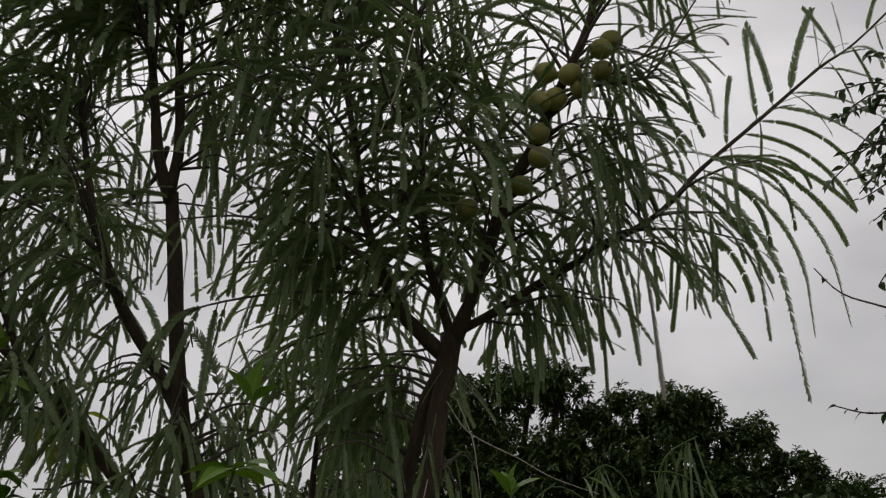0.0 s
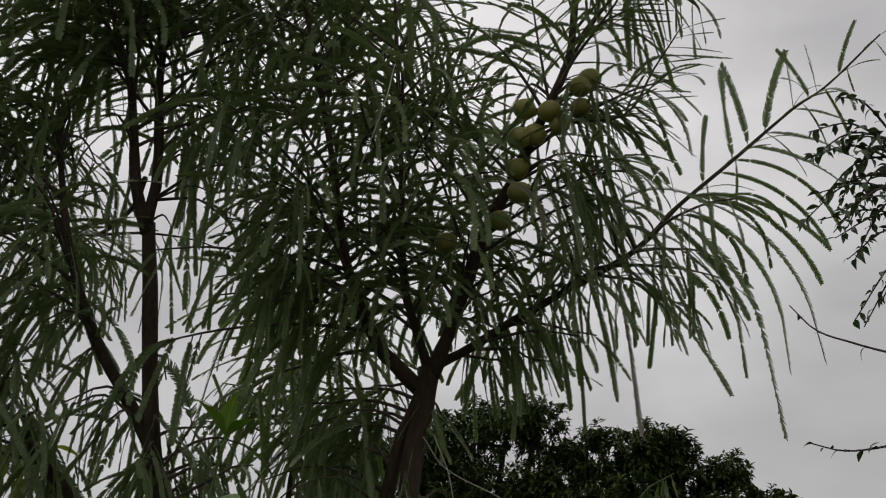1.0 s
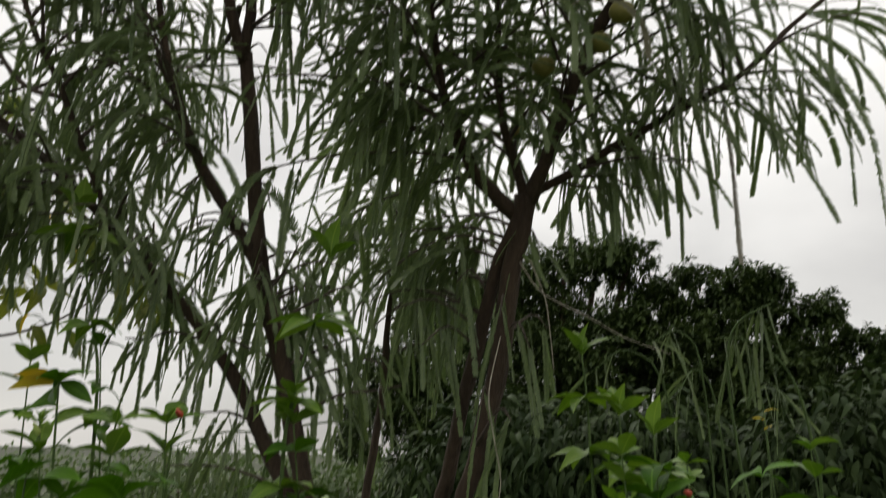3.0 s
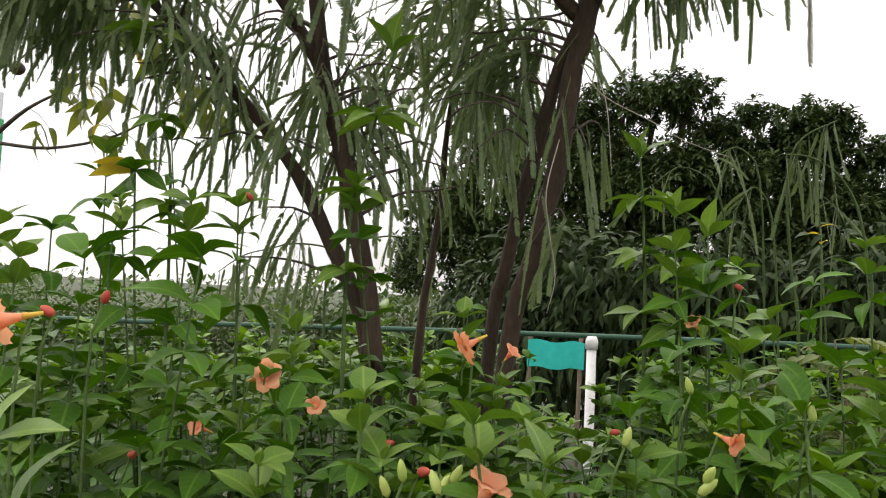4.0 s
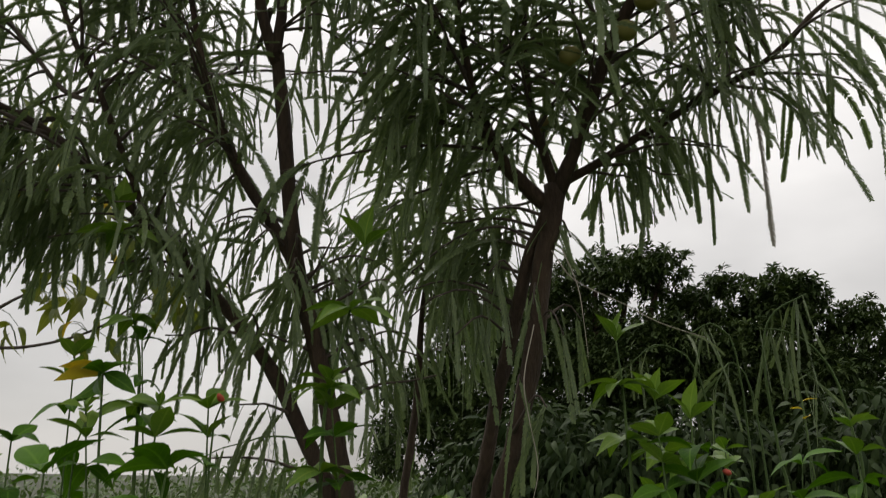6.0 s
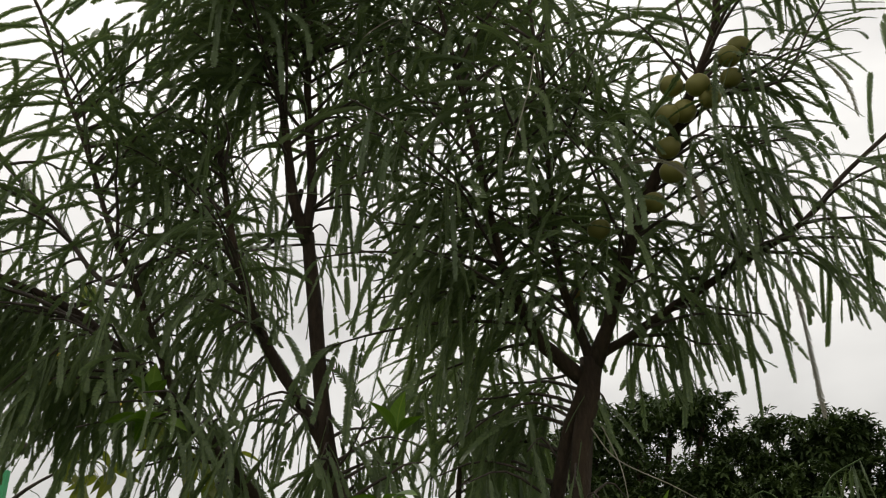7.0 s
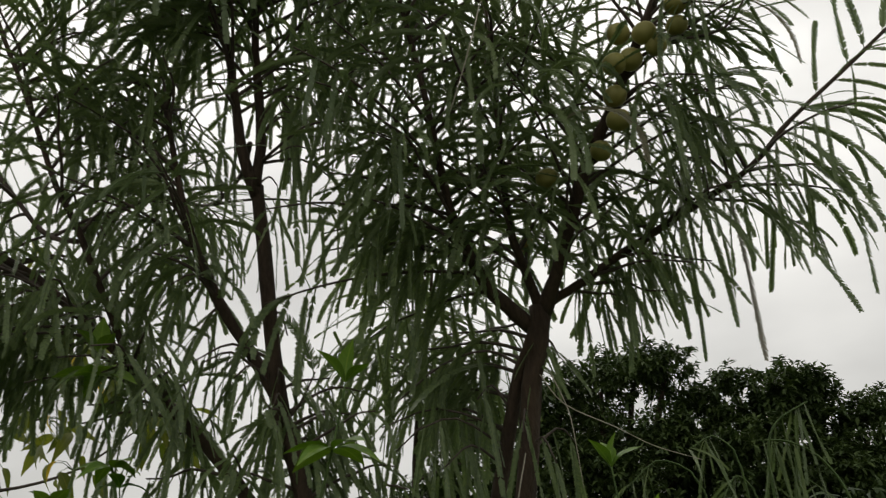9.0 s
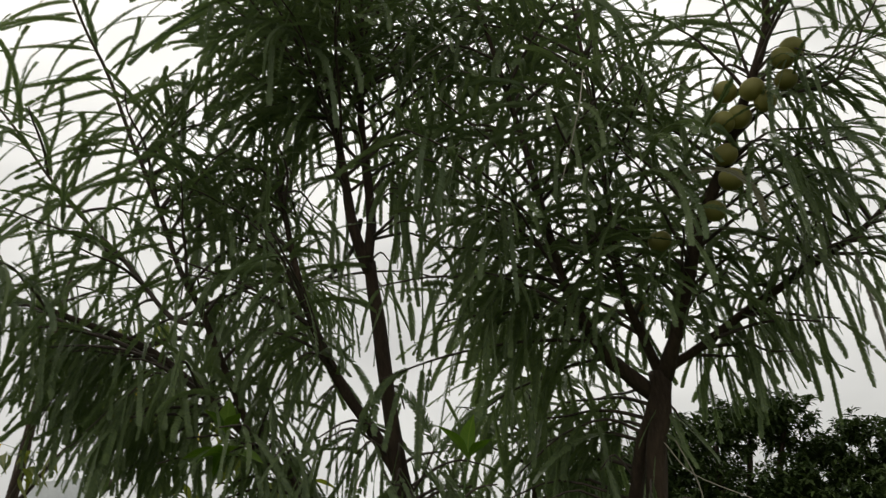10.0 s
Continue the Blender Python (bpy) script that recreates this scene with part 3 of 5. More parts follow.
centre.spray([c_up, c_left], (-0.26, 1.58, 2.54), 2, 0.10, 0.20, 0.3)
centre.spray([c_up, c_fruit], (0.10, 1.56, 2.46), 4, 0.10, 0.19, 0.3)
centre.spray([c_up], (0.02, 1.54, 2.72), 4, 0.10, 0.20, 0.3)
centre.spray([c_fruit, c_right], (0.36, 1.50, 2.42), 5, 0.10, 0.17, 0.2)
centre.finish()

# ---- left amla tree ----
left = Tree("amla tree with slender forked brown trunk and drooping feathery fronds", (-0.3, 1.66, 0))
l_trunk = left.limb("trunk", [(-0.24, 1.68, -0.05), (-0.27, 1.66, 0.7), (-0.328, 1.64, 1.423), (-0.372, 1.627, 1.653), (-0.406, 1.613, 1.791), (-0.439, 1.60, 1.913), (-0.477, 1.59, 2.194), (-0.487, 1.564, 2.306)], 0.0195, 0.0125, 10)
l_a = left.limb("limb", [(-0.487, 1.564, 2.285), (-0.515, 1.548, 2.38), (-0.529, 1.536, 2.481), (-0.546, 1.524, 2.587), (-0.562, 1.512, 2.696), (-0.59, 1.50, 2.85), (-0.62, 1.49, 3.08)], 0.0115, 0.004)
l_b = left.limb("limb", [(-0.488, 1.56, 2.30), (-0.485, 1.565, 2.412), (-0.508, 1.57, 2.604), (-0.516, 1.575, 2.743), (-0.53, 1.58, 2.95), (-0.54, 1.585, 3.15)], 0.0115, 0.004)
l_low = left.limb("limb", [(-0.335, 1.645, 1.40), (-0.363, 1.66, 1.497), (-0.429, 1.651, 1.622), (-0.49, 1.643, 1.732), (-0.574, 1.634, 1.834), (-0.659, 1.626, 1.918), (-0.733, 1.617, 1.993), (-0.85, 1.609, 2.099), (-0.978, 1.60, 2.20), (-1.15, 1.58, 2.28), (-1.35, 1.55, 2.36)], 0.0160, 0.006)
l_mid = left.limb("limb", [(-0.43, 1.61, 1.88), (-0.446, 1.61, 1.915), (-0.497, 1.60, 1.998), (-0.545, 1.58, 2.075), (-0.578, 1.56, 2.152), (-0.594, 1.54, 2.198), (-0.619, 1.52, 2.299), (-0.65, 1.50, 2.45)], 0.0135, 0.005)
l_top = left.limb("limb", [(-0.72, 1.60, 1.98), (-0.794, 1.50, 2.212), (-0.838, 1.475, 2.301), (-0.906, 1.45, 2.474), (-0.96, 1.425, 2.603), (-1.02, 1.40, 2.755), (-1.078, 1.375, 2.871), (-1.145, 1.35, 3.028)], 0.0065, 0.0025)
l_back = left.limb("limb", [(-0.508, 1.57, 2.40), (-0.58, 1.70, 2.40), (-0.72, 1.86, 2.42), (-0.86, 1.96, 2.50), (-0.98, 2.02, 2.54)], 0.0055, 0.003)
left.feather(l_back, 0.35, 0.020, 0.26)
left.side_twigs(l_back, 7, 0.35, 0.98, 0.18, 0.32, 0.22, 0.020, up=0.05, droopy=0.4, box=lambda q: q.x > -1.0)
left.side_twigs(l_low, 7, 0.72, 0.98, 0.18, 0.34, 0.22, 0.018, up=0.1, droopy=0.5, box=lambda q: q.x < -0.85)
left.feather(l_top, 0.22, 0.0170, 0.235, lift=0.5, ranks=0.96)
l_out = left.limb("limb", [(-0.80, 1.51, 2.20), (-0.868, 1.50, 2.222), (-0.973, 1.49, 2.344), (-1.101, 1.48, 2.474), (-1.20, 1.47, 2.589), (-1.292, 1.46, 2.709), (-1.397, 1.45, 2.833), (-1.48, 1.45, 2.94)], 0.0050, 0.002)
left.feather(l_out, 0.25, 0.0200, 0.215, lift=0.5, ranks=0.92)
l_side = left.limb("limb", [(-0.85, 1.60, 2.10), (-0.988, 1.56, 2.191), (-1.106, 1.53, 2.241), (-1.188, 1.51, 2.282), (-1.282, 1.50, 2.333), (-1.42, 1.48, 2.40)], 0.0050, 0.002)
left.feather(l_side, 0.20, 0.0150, 0.22, lift=0.4, droopy=0.4)
left.side_twigs(l_side, 8, 0.05, 0.9, 0.16, 0.30, 0.22, 0.018, up=0.0, droopy=0.7)
left.side_twigs(l_out, 7, 0.05, 0.6, 0.16, 0.30, 0.22, 0.018, up=0.0, droopy=0.4)
left.spray([l_side, l_low, l_out], (-0.90, 1.55, 2.05), 6, 0.14, 0.20, 0.6)
left.spray([l_top, l_mid], (-0.80, 1.52, 2.28), 7, 0.12, 0.20, 0.4)
left.feather(l_a, 0.40, 0.026, 0.24)
left.feather(l_b, 0.40, 0.026, 0.24)
left.feather(l_mid, 0.50, 0.018, 0.25)
left.feather(l_low, 0.45, 0.026, 0.26)
left.side_twigs(l_a, 21, 0.28, 0.95, 0.30, 0.55, 0.24, 0.017)
left.side_twigs(l_b, 18, 0.28, 0.95, 0.30, 0.55, 0.24, 0.017)
left.side_twigs(l_b, 14, 0.40, 0.75, 0.25, 0.5, 0.23, 0.017, box=lambda q: q.x > -0.5)
left.side_twigs(l_mid, 13, 0.45, 0.98, 0.20, 0.38, 0.21, 0.019, droopy=0.4, box=lambda q: q.x < -0.5)
left.side_twigs(l_low, 13, 0.46, 0.85, 0.14, 0.30, 0.21, 0.018, up=0.0, droopy=0.75, box=lambda q: -1.15 < q.x < -0.72)
left.side_twigs(l_top, 9, 0.08, 0.55, 0.22, 0.38, 0.24, 0.018, box=lambda q: q.x > -0.88)
left.side_twigs(l_trunk, 9, 0.42, 0.72, 0.12, 0.24, 0.18, 0.020, up=0.0, az0=0.5, spread=1.3, droopy=0.6, box=lambda q: q.y > 1.5)
UPRIGHT = frond_buf(84, 42, 90, 5, 0.125, 0.0150).mesh("frond", M_FROND)
part("frond", UPRIGHT, left.top, "broad upright frond", Matrix.Translation((-0.366, 1.57, 1.935)) @ Matrix.Rotation(math.pi, 4, "Z"))
part("frond", UPRIGHT, left.top, "broad upright frond", Matrix.Translation((-0.362, 1.57, 1.925)) @ Matrix.Rotation(-0.2, 4, "Z") @ Matrix.Rotation(0.5, 4, "Y") @ Matrix.Scale(0.9, 4))
left.frond(Vector((-0.36, 1.57, 1.92)), Vector((0.35, 0.1, 1)).normalized(), 0.13, 9)
# long fronds that hang straight down on both sides of the trunk
for x, y, z, size in ((-0.535, 1.52, 2.60, 0.30), (-0.548, 1.54, 2.52, 0.28), (-0.520, 1.55, 2.42, 0.22), (-0.432, 1.55, 2.55, 0.34), (-0.418, 1.54, 2.44, 0.30), (-0.405, 1.56, 2.48, 0.26), (-0.375, 1.55, 2.36, 0.20), (-0.445, 1.56, 2.30, 0.20)):
    near = min(l_a + l_b, key=lambda q: (q - Vector((x, y, z))).length)
    hung = left.limb("twig", [near, near.lerp(Vector((x, y, z)), 0.6) + Vector((0, 0, 0.02)), (x, y, z)], 0.0026, 0.0012, 5, 3, 0.1)
    left.frond(Vector((x, y, z)), Vector((left.rng.uniform(-0.1, 0.1), 0.1, -1)).normalized(), size, left.rng.choice((4, 5, 7)))
left.limb("twig", [(-0.43, 1.60, 1.86), (-0.39, 1.58, 1.90), (-0.365, 1.57, 1.945)], 0.003, 0.0014, 5, 3, 0.1)
left.side_twigs(l_trunk, 8, 0.50, 0.74, 0.10, 0.20, 0.18, 0.020, up=0.1, droopy=0.6, box=lambda q: q.y > 1.5)
left.side_twigs(l_low, 8, 0.30, 0.72, 0.12, 0.26, 0.19, 0.019, up=0.0, droopy=0.8, box=lambda q: q.x < -0.55)
left.side_twigs(l_low, 5, 0.12, 0.5, 0.10, 0.22, 0.18, 0.020, up=0.05, droopy=0.6, box=lambda q: q.y > 1.5)
left.drape(l_trunk, 10, 0.62, 0.95, 0.15)
left.drape(l_low, 15, 0.58, 0.95, 0.20, -2.2, 0.1)
left.drape(l_mid, 10, 0.1, 0.5, 0.16)
left.spray([l_mid, l_trunk, l_low], (-0.58, 1.58, 2.02), 12, 0.13, 0.17, 0.6)
left.spray([l_trunk, l_low], (-0.50, 1.60, 1.90), 5, 0.10, 0.15, 0.6)
left.spray([l_mid, l_a, l_top], (-0.62, 1.55, 2.43), 7, 0.12)
left.spray([l_b, l_trunk], (-0.38, 1.57, 2.42), 4)
left.spray([l_a, l_top], (-0.62, 1.52, 2.68), 6, 0.12, 0.21, 0.3)
left.spray([l_a, l_top], (-0.78, 1.50, 2.68), 6, 0.12, 0.21, 0.3)
left.spray([l_a, l_mid, l_top], (-0.70, 1.52, 2.52), 6, 0.11, 0.20, 0.3)
left.spray([l_top], (-0.88, 1.50, 2.58), 4, 0.11, 0.20, 0.3)
left.spray([l_b, l_trunk, l_a], (-0.47, 1.56, 2.52), 4, 0.09, 0.20, 0.9)
left.spray([l_top, l_a], (-0.76, 1.47, 2.50), 4, 0.12)
left.spray([l_low], (-1.12, 1.60, 2.02), 6, 0.12, 0.19, 0.6)
left.spray([l_low, l_mid], (-0.66, 1.60, 2.07), 4, 0.09, 0.17, 0.5)
left.finish()

# ---- slim amla behind, and an arching sapling ----
slim = Tree("slim amla sapling with thin stem and hanging fronds", (-0.42, 2.37, 0))
s_trunk = slim.limb("trunk", [(-0.42, 2.38, -0.05), (-0.41, 2.36, 0.8), (-0.386, 2.35, 1.40), (-0.366, 2.35, 1.612), (-0.35, 2.35, 1.757), (-0.344, 2.35, 1.936), (-0.327, 2.35, 2.089), (-0.305, 2.35, 2.247), (-0.29, 2.34, 2.42)], 0.014, 0.004, 8)
slim.feather(s_trunk, 0.72, 0.016, 0.24)
slim.side_twigs(s_trunk, 14, 0.62, 0.98, 0.20, 0.38, 0.24, 0.019, up=0.1, box=lambda q: -0.62 < q.x < 0.1 and q.y > 1.9)
slim.drape(s_trunk, 17, 0.60, 0.95, 0.2)
slim.spray([s_trunk], (-0.20, 2.3, 2.00), 4, 0.13, 0.18, 0.6)
slim.spray([s_trunk], (-0.26, 2.3, 1.88), 2, 0.12, 0.17, 0.6)
slim.finish(200)

arch = Tree("amla sapling with arching stems and long hanging fronds", (0.5, 2.25, 0))
for pts in ([(0.52, 2.25, -0.05), (0.51, 2.22, 0.9), (0.504, 2.2, 1.459), (0.485, 2.2, 1.61), (0.470, 2.2, 1.775), (0.473, 2.2, 1.865), (0.501, 2.2, 1.924), (0.572, 2.2, 1.964)],
            [(0.60, 2.25, -0.05), (0.64, 2.22, 0.9), (0.655, 2.2, 1.519), (0.642, 2.2, 1.655), (0.619, 2.2, 1.768), (0.575, 2.2, 1.843), (0.515, 2.2, 1.879), (0.454, 2.2, 1.884)]):
    ln = arch.limb("stem", pts, 0.0048, 0.0016, 6)
    arch.drape(ln, 9, 0.74, 1.0, 0.17, -3.5, -0.8, 14)
for foot, top, tip in (((0.46, 2.3), (0.38, 2.25, 1.90), (0.30, 2.2, 1.87)), ((0.42, 2.3), (0.26, 2.28, 1.86), (0.16, 2.25, 1.80)), ((0.50, 2.3), (0.42, 2.3, 1.82), (0.36, 2.25, 1.75)), ((0.58, 2.3), (0.56, 2.3, 1.80), (0.62, 2.3, 1.76))):
    ln = arch.limb("stem", [(*foot, -0.05), (foot[0], foot[1], 0.9), (foot[0] * 0.6 + top[0] * 0.4, top[1], top[2] - 0.16), top, tip], 0.0036, 0.0012, 6)
    arch.drape(ln, 8, 0.78, 1.0, 0.13, -2.5, 0.3, 14)
arch.finish(200)

weeper = Tree("low weeping sapling with bare arching twigs and hanging fronds", (-0.72, 2.65, 0))
weeper.limb("stem", [(-0.72, 2.65, -0.05), (-0.70, 2.63, 0.9), (-0.725, 2.6, 1.482), (-0.70, 2.6, 1.60)], 0.006, 0.003, 6)
for pts, n in (([(-0.705, 2.6, 1.58), (-0.722, 2.6, 1.643), (-0.828, 2.6, 1.654), (-0.897, 2.6, 1.637), (-0.984, 2.6, 1.612), (-1.06, 2.6, 1.56)], 16), ([(-0.70, 2.6, 1.60), (-0.64, 2.6, 1.665), (-0.572, 2.6, 1.684), (-0.504, 2.6, 1.686), (-0.435, 2.6, 1.662), (-0.38, 2.6, 1.60)], 10)):
    ln = weeper.limb("stem", pts, 0.0034, 0.0014, 6)
    weeper.drape(ln, n, 0.25, 1.0, 0.17, -3.5, -0.7)
weeper.finish(200)

# ---- fruit of the centre tree ----
def fruit_mesh(radius, material):
    """A slightly flattened ball with six faint ribs."""
    b, rows, cols = Buf(), 10, 18
    v = [(0, 0, radius * 0.84)]
    for i in range(1, rows):
        th = math.pi * i / rows
        for k in range(cols):
            ph = 2 * math.pi * k / cols
            r = radius * (1 - 0.03 * abs(math.cos(3 * ph)) ** 6)
            v.append((r * math.sin(th) * math.cos(ph), r * math.sin(th) * math.sin(ph), radius * 0.90 * math.cos(th) * (1 if i > 1 else 0.97)))
    v.append((0, 0, -radius * 0.87))
    f = [(0, 1 + k, 1 + (k + 1) % cols) for k in range(cols)]
    for i in range(rows - 2):
        for k in range(cols):
            a, c = 1 + i * cols + k, 1 + i * cols + (k + 1) % cols
            f.append((a, a + cols, c + cols, c))
    last = len(v) - 1
    f += [(last, last - cols + (k + 1) % cols, last - cols + k) for k in range(cols)]
    return b.add(v, f).mesh("fruit", material, True)


FRUIT = fruit_mesh(0.0205, M_FRUIT)
FRUIT_BROWN = fruit_mesh(0.0165, M_FRUIT_BROWN)
rng = random.Random(5)
for x, y, z, brown in [(0.308, 1.437, 2.52, 0), (0.289, 1.432, 2.501, 0), (0.289, 1.442, 2.465, 0), (0.192, 1.447, 2.465, 0), (0.233, 1.432, 2.451, 0), (0.251, 1.442, 2.431, 0), (0.18, 1.453, 2.41, 0),
                       (0.208, 1.458, 2.419, 0), (0.177, 1.474, 2.361, 0), (0.178, 1.469, 2.312, 0), (0.146, 1.5, 2.274, 0), (0.052, 1.532, 2.248, 0), (0.002, 1.662, 2.181, 1)]:
    turn = Euler((rng.uniform(-0.4, 0.4), rng.uniform(-0.4, 0.4), rng.uniform(0, 6)))
    fr = part("fruit", FRUIT_BROWN if brown else FRUIT, centre.top, "small brown fruit" if brown else "round yellow-green fruit", Matrix.LocRotScale((x, y, z), turn, (rng.uniform(0.92, 1.06),) * 3))
    near = min(c_fruit + c_up, key=lambda q: (q - Vector((x, y, z))).length)
    stalk = tube(Buf(), [Vector((x, y, z + 0.015)), Vector((x, y, z + 0.02)).lerp(near, 0.5), near], [0.0012] * 3, 4).mesh("stalk", M_TWIG)
    part("stalk", stalk, centre.top)


# ---- broad leaves ----
def leaf_buf(length, width, droop=0.35, fold=0.25, seg=6, wave=0.0, belly=0.5):
    """A pointed leaf along +x with a folded midrib and a bent tip."""
    b, v, f = Buf(), [], []
    for i in range(seg + 1):
        s = i / seg
        w = width * 0.5 * (math.sin(math.pi * s ** (0.75 + 0.9 * (belly - 0.5))) ** 0.95 * (1.08 - 0.3 * s ** 3) if 0 < s < 1 else 0.03)
        x, z = length * (s - 0.12 * droop * s * s), -droop * length * s * s + 0.05 * length * math.sin(math.pi * s)
        up = fold * w + wave * width * math.sin(9 * s)
        v += [(x, w, z + up), (x, 0, z), (x, -w, z + fold * w - wave * width * math.sin(9 * s + 1))]
    for i in range(seg):
        k = 3 * i
        f += [(k, k + 3, k + 4, k + 1), (k + 1, k + 4, k + 5, k + 2)]
    return b.add(v, f)


def aim(p, way, size=1.0, spin=0.0):
    """A pose at p whose x runs along way, with z kept upward, turned by spin about way."""
    x = Vector(way).normalized()
    y = Vector((0, 0, 1)).cross(x)
    if y.length < 0.05:
        y = Vector((0, 1, 0))
    y.normalize()
    z = x.cross(y)
    m = Matrix((x, y, z)).transposed() @ Matrix.Rotation(spin, 3, "X")
    return Matrix.Translation(p) @ m.to_4x4() @ Matrix.Scale(size, 4)


def joined(name, rows, material, parent, label=""):
    """Many leaves, each a Buf at a pose, in one mesh that nobody could count."""
    verts, faces, n = [], [], 0
    for b, m in rows:
        a = np.array(m)
        verts.append(np.array(b.v) @ a[:3, :3].T + a[:3, 3])
        faces.extend(tuple(i + n for i in q) for q in b.f)
        n += len(b.v)
    me = bpy.data.meshes.new(name)
    me.from_pydata(np.concatenate(verts).tolist(), [], faces)
    me.materials.append(material)
    me.polygons.foreach_set("use_smooth", [True] * len(me.polygons))
    return part(name, me, parent, label, kind="stuff")


SHRUB_BUFS = [leaf_buf(0.062, 0.029, d, 0.22, 7, w, 0.78) for d, w in ((0.1, 0.0), (0.22, 0.03), (0.35, 0.02), (0.6, 0.03))]
SHRUB_FAR = [leaf_buf(0.062, 0.029, d, 0.22, 4, w, 0.78) for d, w in ((0.1, 0.0), (0.22, 0.03), (0.35, 0.02), (0.6, 0.03))]
SHRUB_LEAF = [b.mesh("leaf", M_SHRUB, True) for b in SHRUB_BUFS]
YOUNG_LEAF = [b.mesh("leaf", M_SHRUB_YOUNG, True) for b in SHRUB_BUFS]


# ---- flowering shrubs ----
def stem_line(root, tip, rng):
    a, c = Vector(root), Vector(tip)
    return smooth_path([a, a.lerp(c, 0.35) + Vector((rng.uniform(-0.06, 0.06), rng.uniform(-0.05, 0.05), 0)), a.lerp(c, 0.7) + Vector((rng.uniform(-0.05, 0.05), rng.uniform(-0.04, 0.04), 0)), c], 4)


def whorls(line, rng, reach, gap, size, fresh=True):
    """Leaf poses round a stem: whorls of three to four, the topmost young and small."""
    total, out = length_of(line), []
    d = 0.0
    while d < min(reach, total * 0.8):
        p, t = line_at(line, 1 - d / total)
        n = 4 if rng.random() < 0.6 else 3
        turn = rng.uniform(0, 6.28)
        tip = d < gap * 0.9
        young = tip and fresh
        for i in range(n):
            az = turn + 2 * math.pi * i / n + rng.uniform(-0.25, 0.25)
            rise = rng.uniform(0.10, 1.1) if tip else rng.uniform(-0.30, 0.6)
            way = Vector((math.cos(az), math.sin(az), rise))
            s = size * (rng.uniform(0.60, 1.05) if young else rng.uniform(0.65, 1.25))
            out.append((aim(p, way, s, rng.uniform(-0.6, 0.6)), young, rng.randrange(2) if young else rng.randrange(1, 4)))
        if young:
            for i in range(2):
                az = rng.uniform(0, 6.28)
                out.append((aim(p, Vector((math.cos(az), math.sin(az), 2.2)), size * 0.35, 0), True, 0))
        d += gap * (0.55 if young else rng.uniform(0.8, 1.25))
    return out


def shrub(root, tips, seed, singles, reach=0.45, gap=0.055, size=1.0, fresh=True):
    rng = random.Random(seed)
    top = thing("flowering_shrub", "leafy green garden shrub with whorled leaves on upright stems", "shrub", (root[0], root[1], 0), "flowering shrubs")
    rest, fresh_rest = [], []
    for tip in tips:
        line = stem_line((root[0] + rng.uniform(-0.14, 0.14), root[1] + rng.uniform(-0.08, 0.10), -0.03), tip, rng)
        stem = part("stem", tube(Buf(), line, taper(len(line), 0.0040, 0.0012), 5).mesh("stem", M_STEM, True), top)
        for m, young, k in whorls(line, rng, reach, gap, size, fresh):
            if singles:
                part("leaf", (YOUNG_LEAF if young else SHRUB_LEAF)[k], stem, m=m)
            else:
                (fresh_rest if young else rest).append((SHRUB_FAR[k], m))
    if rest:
        # mature leaves of the joined mass take the copy with shade in its colour
        joined("foliage", rest, M_SHRUB_SHADED, top)
    if fresh_rest:
        joined("young_foliage", fresh_rest, M_YOUNG_BACK, top, "bright young leaves at the stem tips")
    return top


rng = random.Random(21)
# tall single sprigs that stand above the rest
SPRIGS = [(-0.67, 1.1, 1.58), (-0.667, 1.2, 1.582), (-0.568, 1.0, 1.539), (-0.552, 1.1, 1.543), (-0.629, 1.3, 1.63), (-0.748, 1.45, 1.726), (-0.662, 1.5, 1.759), (-0.47, 1.2, 1.627), (-0.356, 1.0, 1.549),
          (-0.449, 1.3, 1.632), (0.167, 1.5, 1.61), (0.217, 1.5, 1.59), (-0.309, 1.4, 1.678), (-0.278, 1.0, 1.429), (-0.146, 0.9, 1.428), (-0.036, 0.8, 1.427),
          (0.15, 1.2, 1.471), (0.204, 1.1, 1.479), (0.244, 1.0, 1.435), (0.288, 1.4, 1.513), (-0.12, 1.3, 1.494), (-0.404, 0.75, 1.391), (0.436, 1.5, 1.624), (0.355, 1.3, 1.459),
          (-0.62, 2.0, 1.47), (-0.42, 2.1, 1.48), (-0.86, 2.0, 1.49), (-0.50, 1.7, 1.47), (-0.20, 1.9, 1.50), (0.30, 1.75, 1.60), (0.20, 2.0, 1.52), (0.46, 1.9, 1.58), (-0.30, 1.15, 1.47), (0.09, 1.05, 1.41), (0.33, 1.05, 1.45), (-0.01, 1.0, 1.40), (-0.047, 1.6, 1.364), (-0.004, 1.6, 1.330), (-0.296, 1.6, 1.394), (-0.357, 1.6, 1.409)]
for i, tip in enumerate(SPRIGS):
    root = (tip[0] + rng.uniform(-0.08, 0.08), tip[1] + rng.uniform(-0.02, 0.1))
    more = [(tip[0] + rng.uniform(-0.14, 0.14), tip[1] + rng.uniform(-0.04, 0.16), min(tip[2], 1.42) - rng.uniform(0.02, 0.12)) for k in range(3)]
    shrub(root, [tip] + more, 100 + i, True, 0.34, 0.08 if tip[2] > 1.6 else 0.06, 1.0 if tip[2] > 1.52 else 0.82, i % 5 not in (1, 3))
